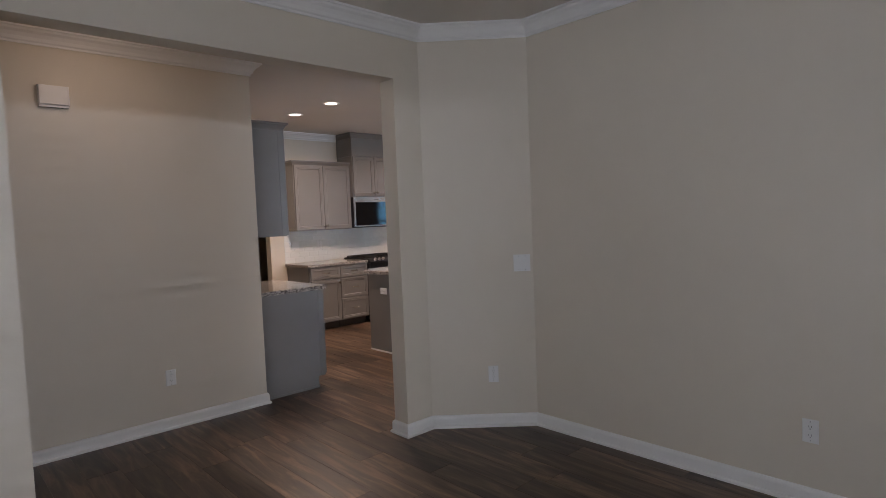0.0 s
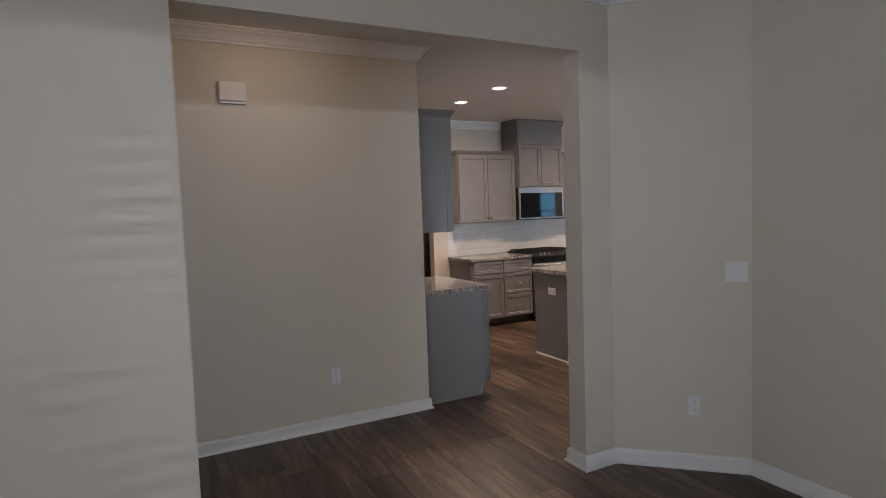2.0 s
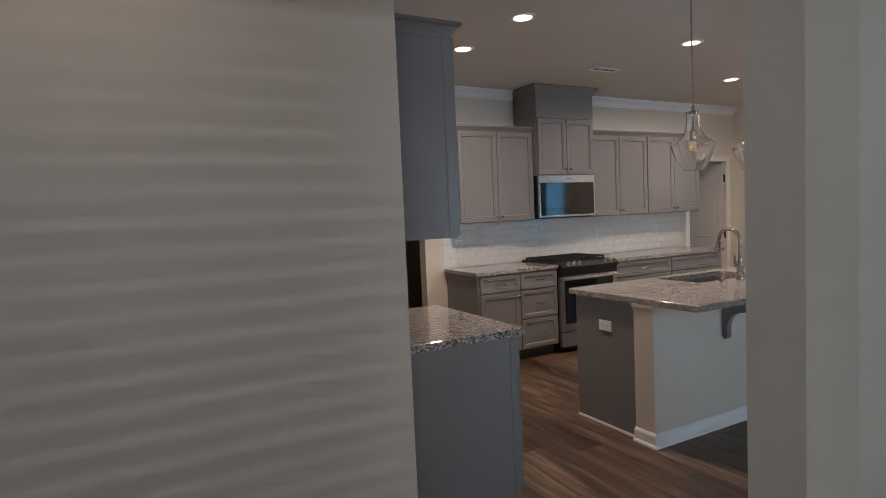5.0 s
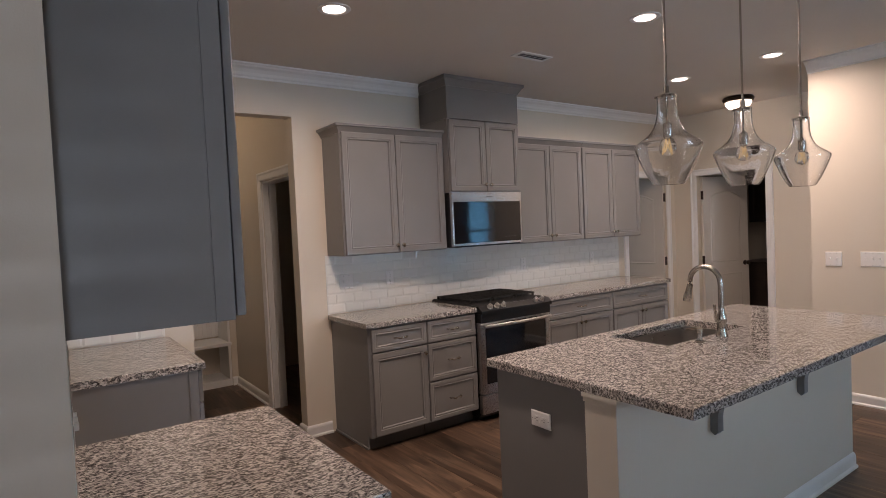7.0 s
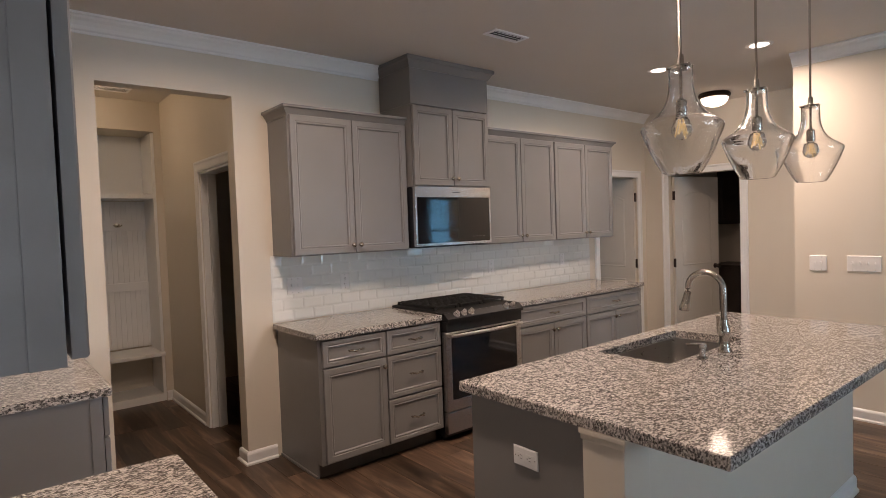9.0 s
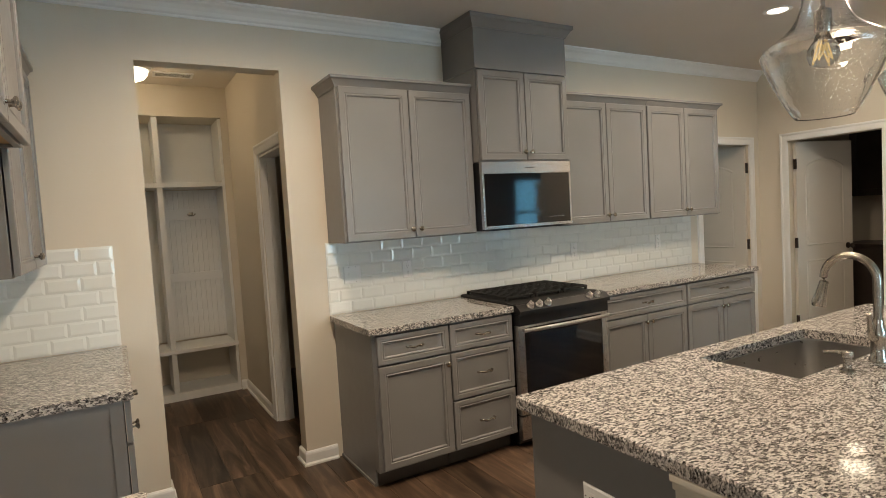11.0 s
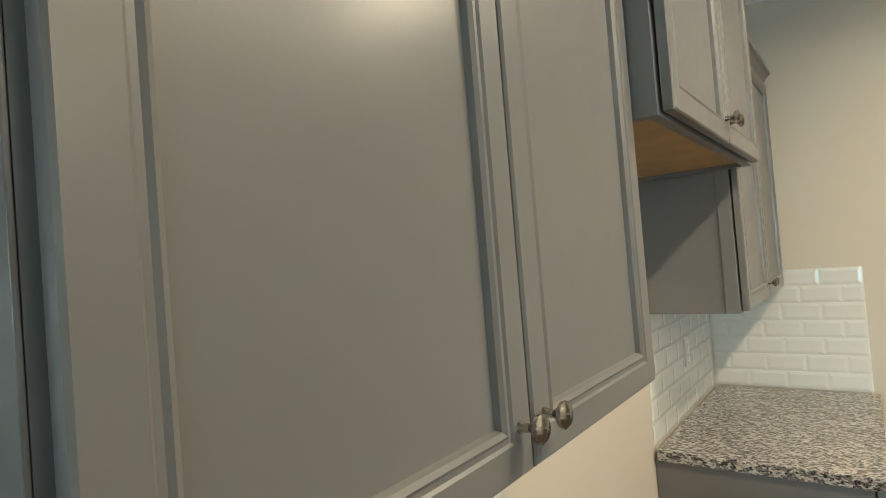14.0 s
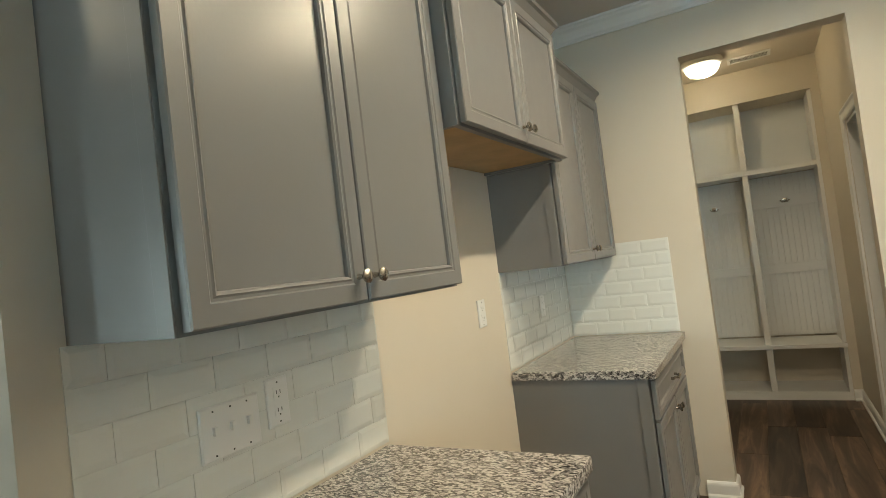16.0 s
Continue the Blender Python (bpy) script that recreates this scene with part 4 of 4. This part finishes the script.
# ---- mudroom lockers ----
lk = thing("mudroom_locker", pose(0, 0, 0), "white built-in bench and cubbies with beadboard and hooks", "locker")
for i in range(24):
    part("board", box(0.46 + 0.045 * i, min(1.546, 0.5042 + 0.045 * i), 2.425, 2.449, 0.47, 1.88, 0.002, segs=1), TRIM, lk)
part("back_panel", box(0.452, 1.546, 2.43, 2.4495, 1.93, 2.499), TRIM, lk)
part("side_panel", box(1.522, 1.547, 2.035, 2.424, 0.0, 2.49), TRIM, lk)
part("side_panel", box(0.452, 0.47, 2.035, 2.424, 0.0, 2.49), TRIM, lk)
part("divider", box(0.985, 1.03, 2.04, 2.424, 0.46, 1.885, 0.002), TRIM, lk)
part("divider", box(0.985, 1.03, 2.04, 2.424, 1.926, 2.495, 0.002), TRIM, lk)
part("divider", box(0.985, 1.03, 2.036, 2.424, 0.07, 0.424, 0.002), TRIM, lk)
part("shelf", box(0.471, 1.521, 2.032, 2.424, 1.886, 1.925, 0.002), TRIM, lk)
part("bench_seat", box(0.471, 1.55, 2.00, 2.424, 0.425, 0.459, 0.004), TRIM, lk)
part("plinth", boxes((0.471, 1.521, 2.033, 2.424, 0.0, 0.069)), TRIM, lk)
for rx0, rx1 in ((0.471, 0.984), (1.031, 1.521)):
    for rz0, rz1 in ((1.60, 1.70), (1.02, 1.10)):
        part("rail", box(rx0, rx1, 2.405, 2.424, rz0, rz1, 0.002), TRIM, lk)
for hx in (0.72, 1.28):
    hb = tube([(hx - 0.035, 2.385, 1.655), (hx - 0.02, 2.375, 1.64), (hx, 2.395, 1.645), (hx + 0.02, 2.375, 1.64), (hx + 0.035, 2.385, 1.655)], 0.006, 10)
    box(hx - 0.02, hx + 0.02, 2.398, 2.4045, 1.635, 1.67, 0.002, hb)
    part("coat_hook", hb, NICKEL, lk, "double metal coat hook", True)

# ---- dark cabinets in the room past the hall ----
dc = thing("dark_wall_cabinet", pose(7.5, 0, 0), "dark espresso wall cabinet in the side room", "cabinet")
part("body", box(0.47, 0.799, -1.40, -0.16, 1.44, 2.25, 0.002), ESPRESSO, dc)
for y0 in (-1.395, -0.775):
    dd = panel_front(0.61, 0.80)
    bmesh.ops.transform(dd, matrix=pose(0.4685, y0 + 0.61, 1.445, 0, 0, -90), verts=dd.verts)
    part("door", dd, ESPRESSO, dc)
db = thing("dark_base_cabinet", pose(7.5, 0, 0), "dark espresso base cabinet with dark top", "cabinet")
part("body", box(0.22, 0.799, -1.40, -0.16, 0.0, 0.88, 0.002), ESPRESSO, db)
part("worktop", box(0.19, 0.799, -1.42, -0.13, 0.8805, 0.915, 0.003), ESPRESSO, db)
setting("wall_side_room", boxes((8.3, 8.42, -2.1, 0.98, 0, TOP), (8.3, 8.42, -3.9, -3.1, 0, TOP), (8.3, 8.42, -3.1, -2.1, 0, 0.75), (8.3, 8.42, -3.1, -2.1, 2.15, TOP), (6.57, 8.3, -4.0, -3.9, 0, TOP), (6.45, 8.3, 0.86, 0.98, 0, TOP), (6.45, 6.57, 0.121, 0.86, 0, TOP)), PAINT, "beige side room wall")

# ---- tiles ----
TW, TH, TG = 0.1524, 0.0762, 0.001


def tile_mesh(w, h):
    e = 0.013
    me = bpy.data.meshes.new("tile")
    bm = rings([[(i, -d, i), (w - i, -d, i), (w - i, -d, h - i), (i, -d, h - i)] for i, d in ((0, 0.0), (0, 0.0018), (min(e, w / 3), 0.0040))])
    bmesh.ops.recalc_face_normals(bm, faces=bm.faces)
    bm.to_mesh(me)
    bm.free()
    me.materials.append(TILE)
    return me


TILES = {}


def backsplash(m, w, z0, z1, label):
    ob = setting("backsplash", box(0, w, -0.0015, -0.0005, z0, z1), GROUT, label)
    ob.matrix_world = m
    r, z = 0, z0 + 0.001
    while z < z1 - 0.012:
        h = min(TH, z1 - z) - TG
        x = -TW / 2 if r % 2 else 0.0
        while x < w - 0.004:
            a, b = max(x, 0), min(x + TW, w) - TG
            if b - a > 0.012:
                key = (round(b - a, 3), round(h, 3))
                if key not in TILES:
                    TILES[key] = tile_mesh(*key)
                t = new("tile", TILES[key])
                t.parent = ob
                t.matrix_local = pose(a, -0.0016, z)
            x += TW
        z += TH
        r += 1


backsplash(W(-2.885), 0.905, 0.916, 1.372, "white bevelled subway tile under the wall cabinet")
backsplash(W(-0.998), 0.987, 0.916, 1.372, "white bevelled subway tile in the corner")
backsplash(pose(0.002, 0, 0), 0.613, 0.916, 1.447, "white bevelled subway tile beside the doorway")
backsplash(pose(1.765, 0, 0), 3.56, 0.916, 1.372, "white bevelled subway tile behind the range")

# ---- floor planks ----
PW, PL = 0.180, 1.22
rng = random.Random(7)
meshes, rest_v, rest_f = {}, [], []


def plank_geo(w, l):
    e = 0.0012
    v = [(0, 0, -0.012), (w, 0, -0.012), (w, l, -0.012), (0, l, -0.012), (0, 0, -0.0012), (w, 0, -0.0012), (w, l, -0.0012), (0, l, -0.0012), (e, e, 0), (w - e, e, 0), (w - e, l - e, 0), (e, l - e, 0)]
    f = [(0, 1, 5, 4), (1, 2, 6, 5), (2, 3, 7, 6), (3, 0, 4, 7), (4, 5, 9, 8), (5, 6, 10, 9), (6, 7, 11, 10), (7, 4, 8, 11), (8, 9, 10, 11)]
    return v, f


x = X0
while x < X1 - 0.01:
    wcol = min(PW, X1 - x)
    y = Y0 - rng.uniform(0.0, PL)
    while y < Y1 - 0.01:
        a, b = max(y, Y0), min(y + PL, Y1)
        y += PL
        if b - a < 0.03 or (x > 1.2 and b < GY - 0.1):
            continue
        v, f = plank_geo(wcol - 0.0006, b - a - 0.0006)
        if -2.3 < x < 3.2 and b > -6.6 and a < 1.6:
            key = (round(wcol, 3), round(b - a, 3))
            if key not in meshes:
                me = bpy.data.meshes.new("plank")
                me.from_pydata(v, [], f)
                me.materials.append(PLANK)
                meshes[key] = me
            p = new("plank", meshes[key])
            p.parent = floor
            p.location = (x, a, 0)
        else:
            n = len(rest_v)
            rest_v += [(vx + x, vy + a, vz) for vx, vy, vz in v]
            rest_f += [tuple(i + n for i in ff) for ff in f]
    x += PW
me = bpy.data.meshes.new("outer_planks")
me.from_pydata(rest_v, [], rest_f)
me.materials.append(PLANK)
rest = new("outer_planks", me)
rest.parent = floor
rest["kind"] = "stuff"
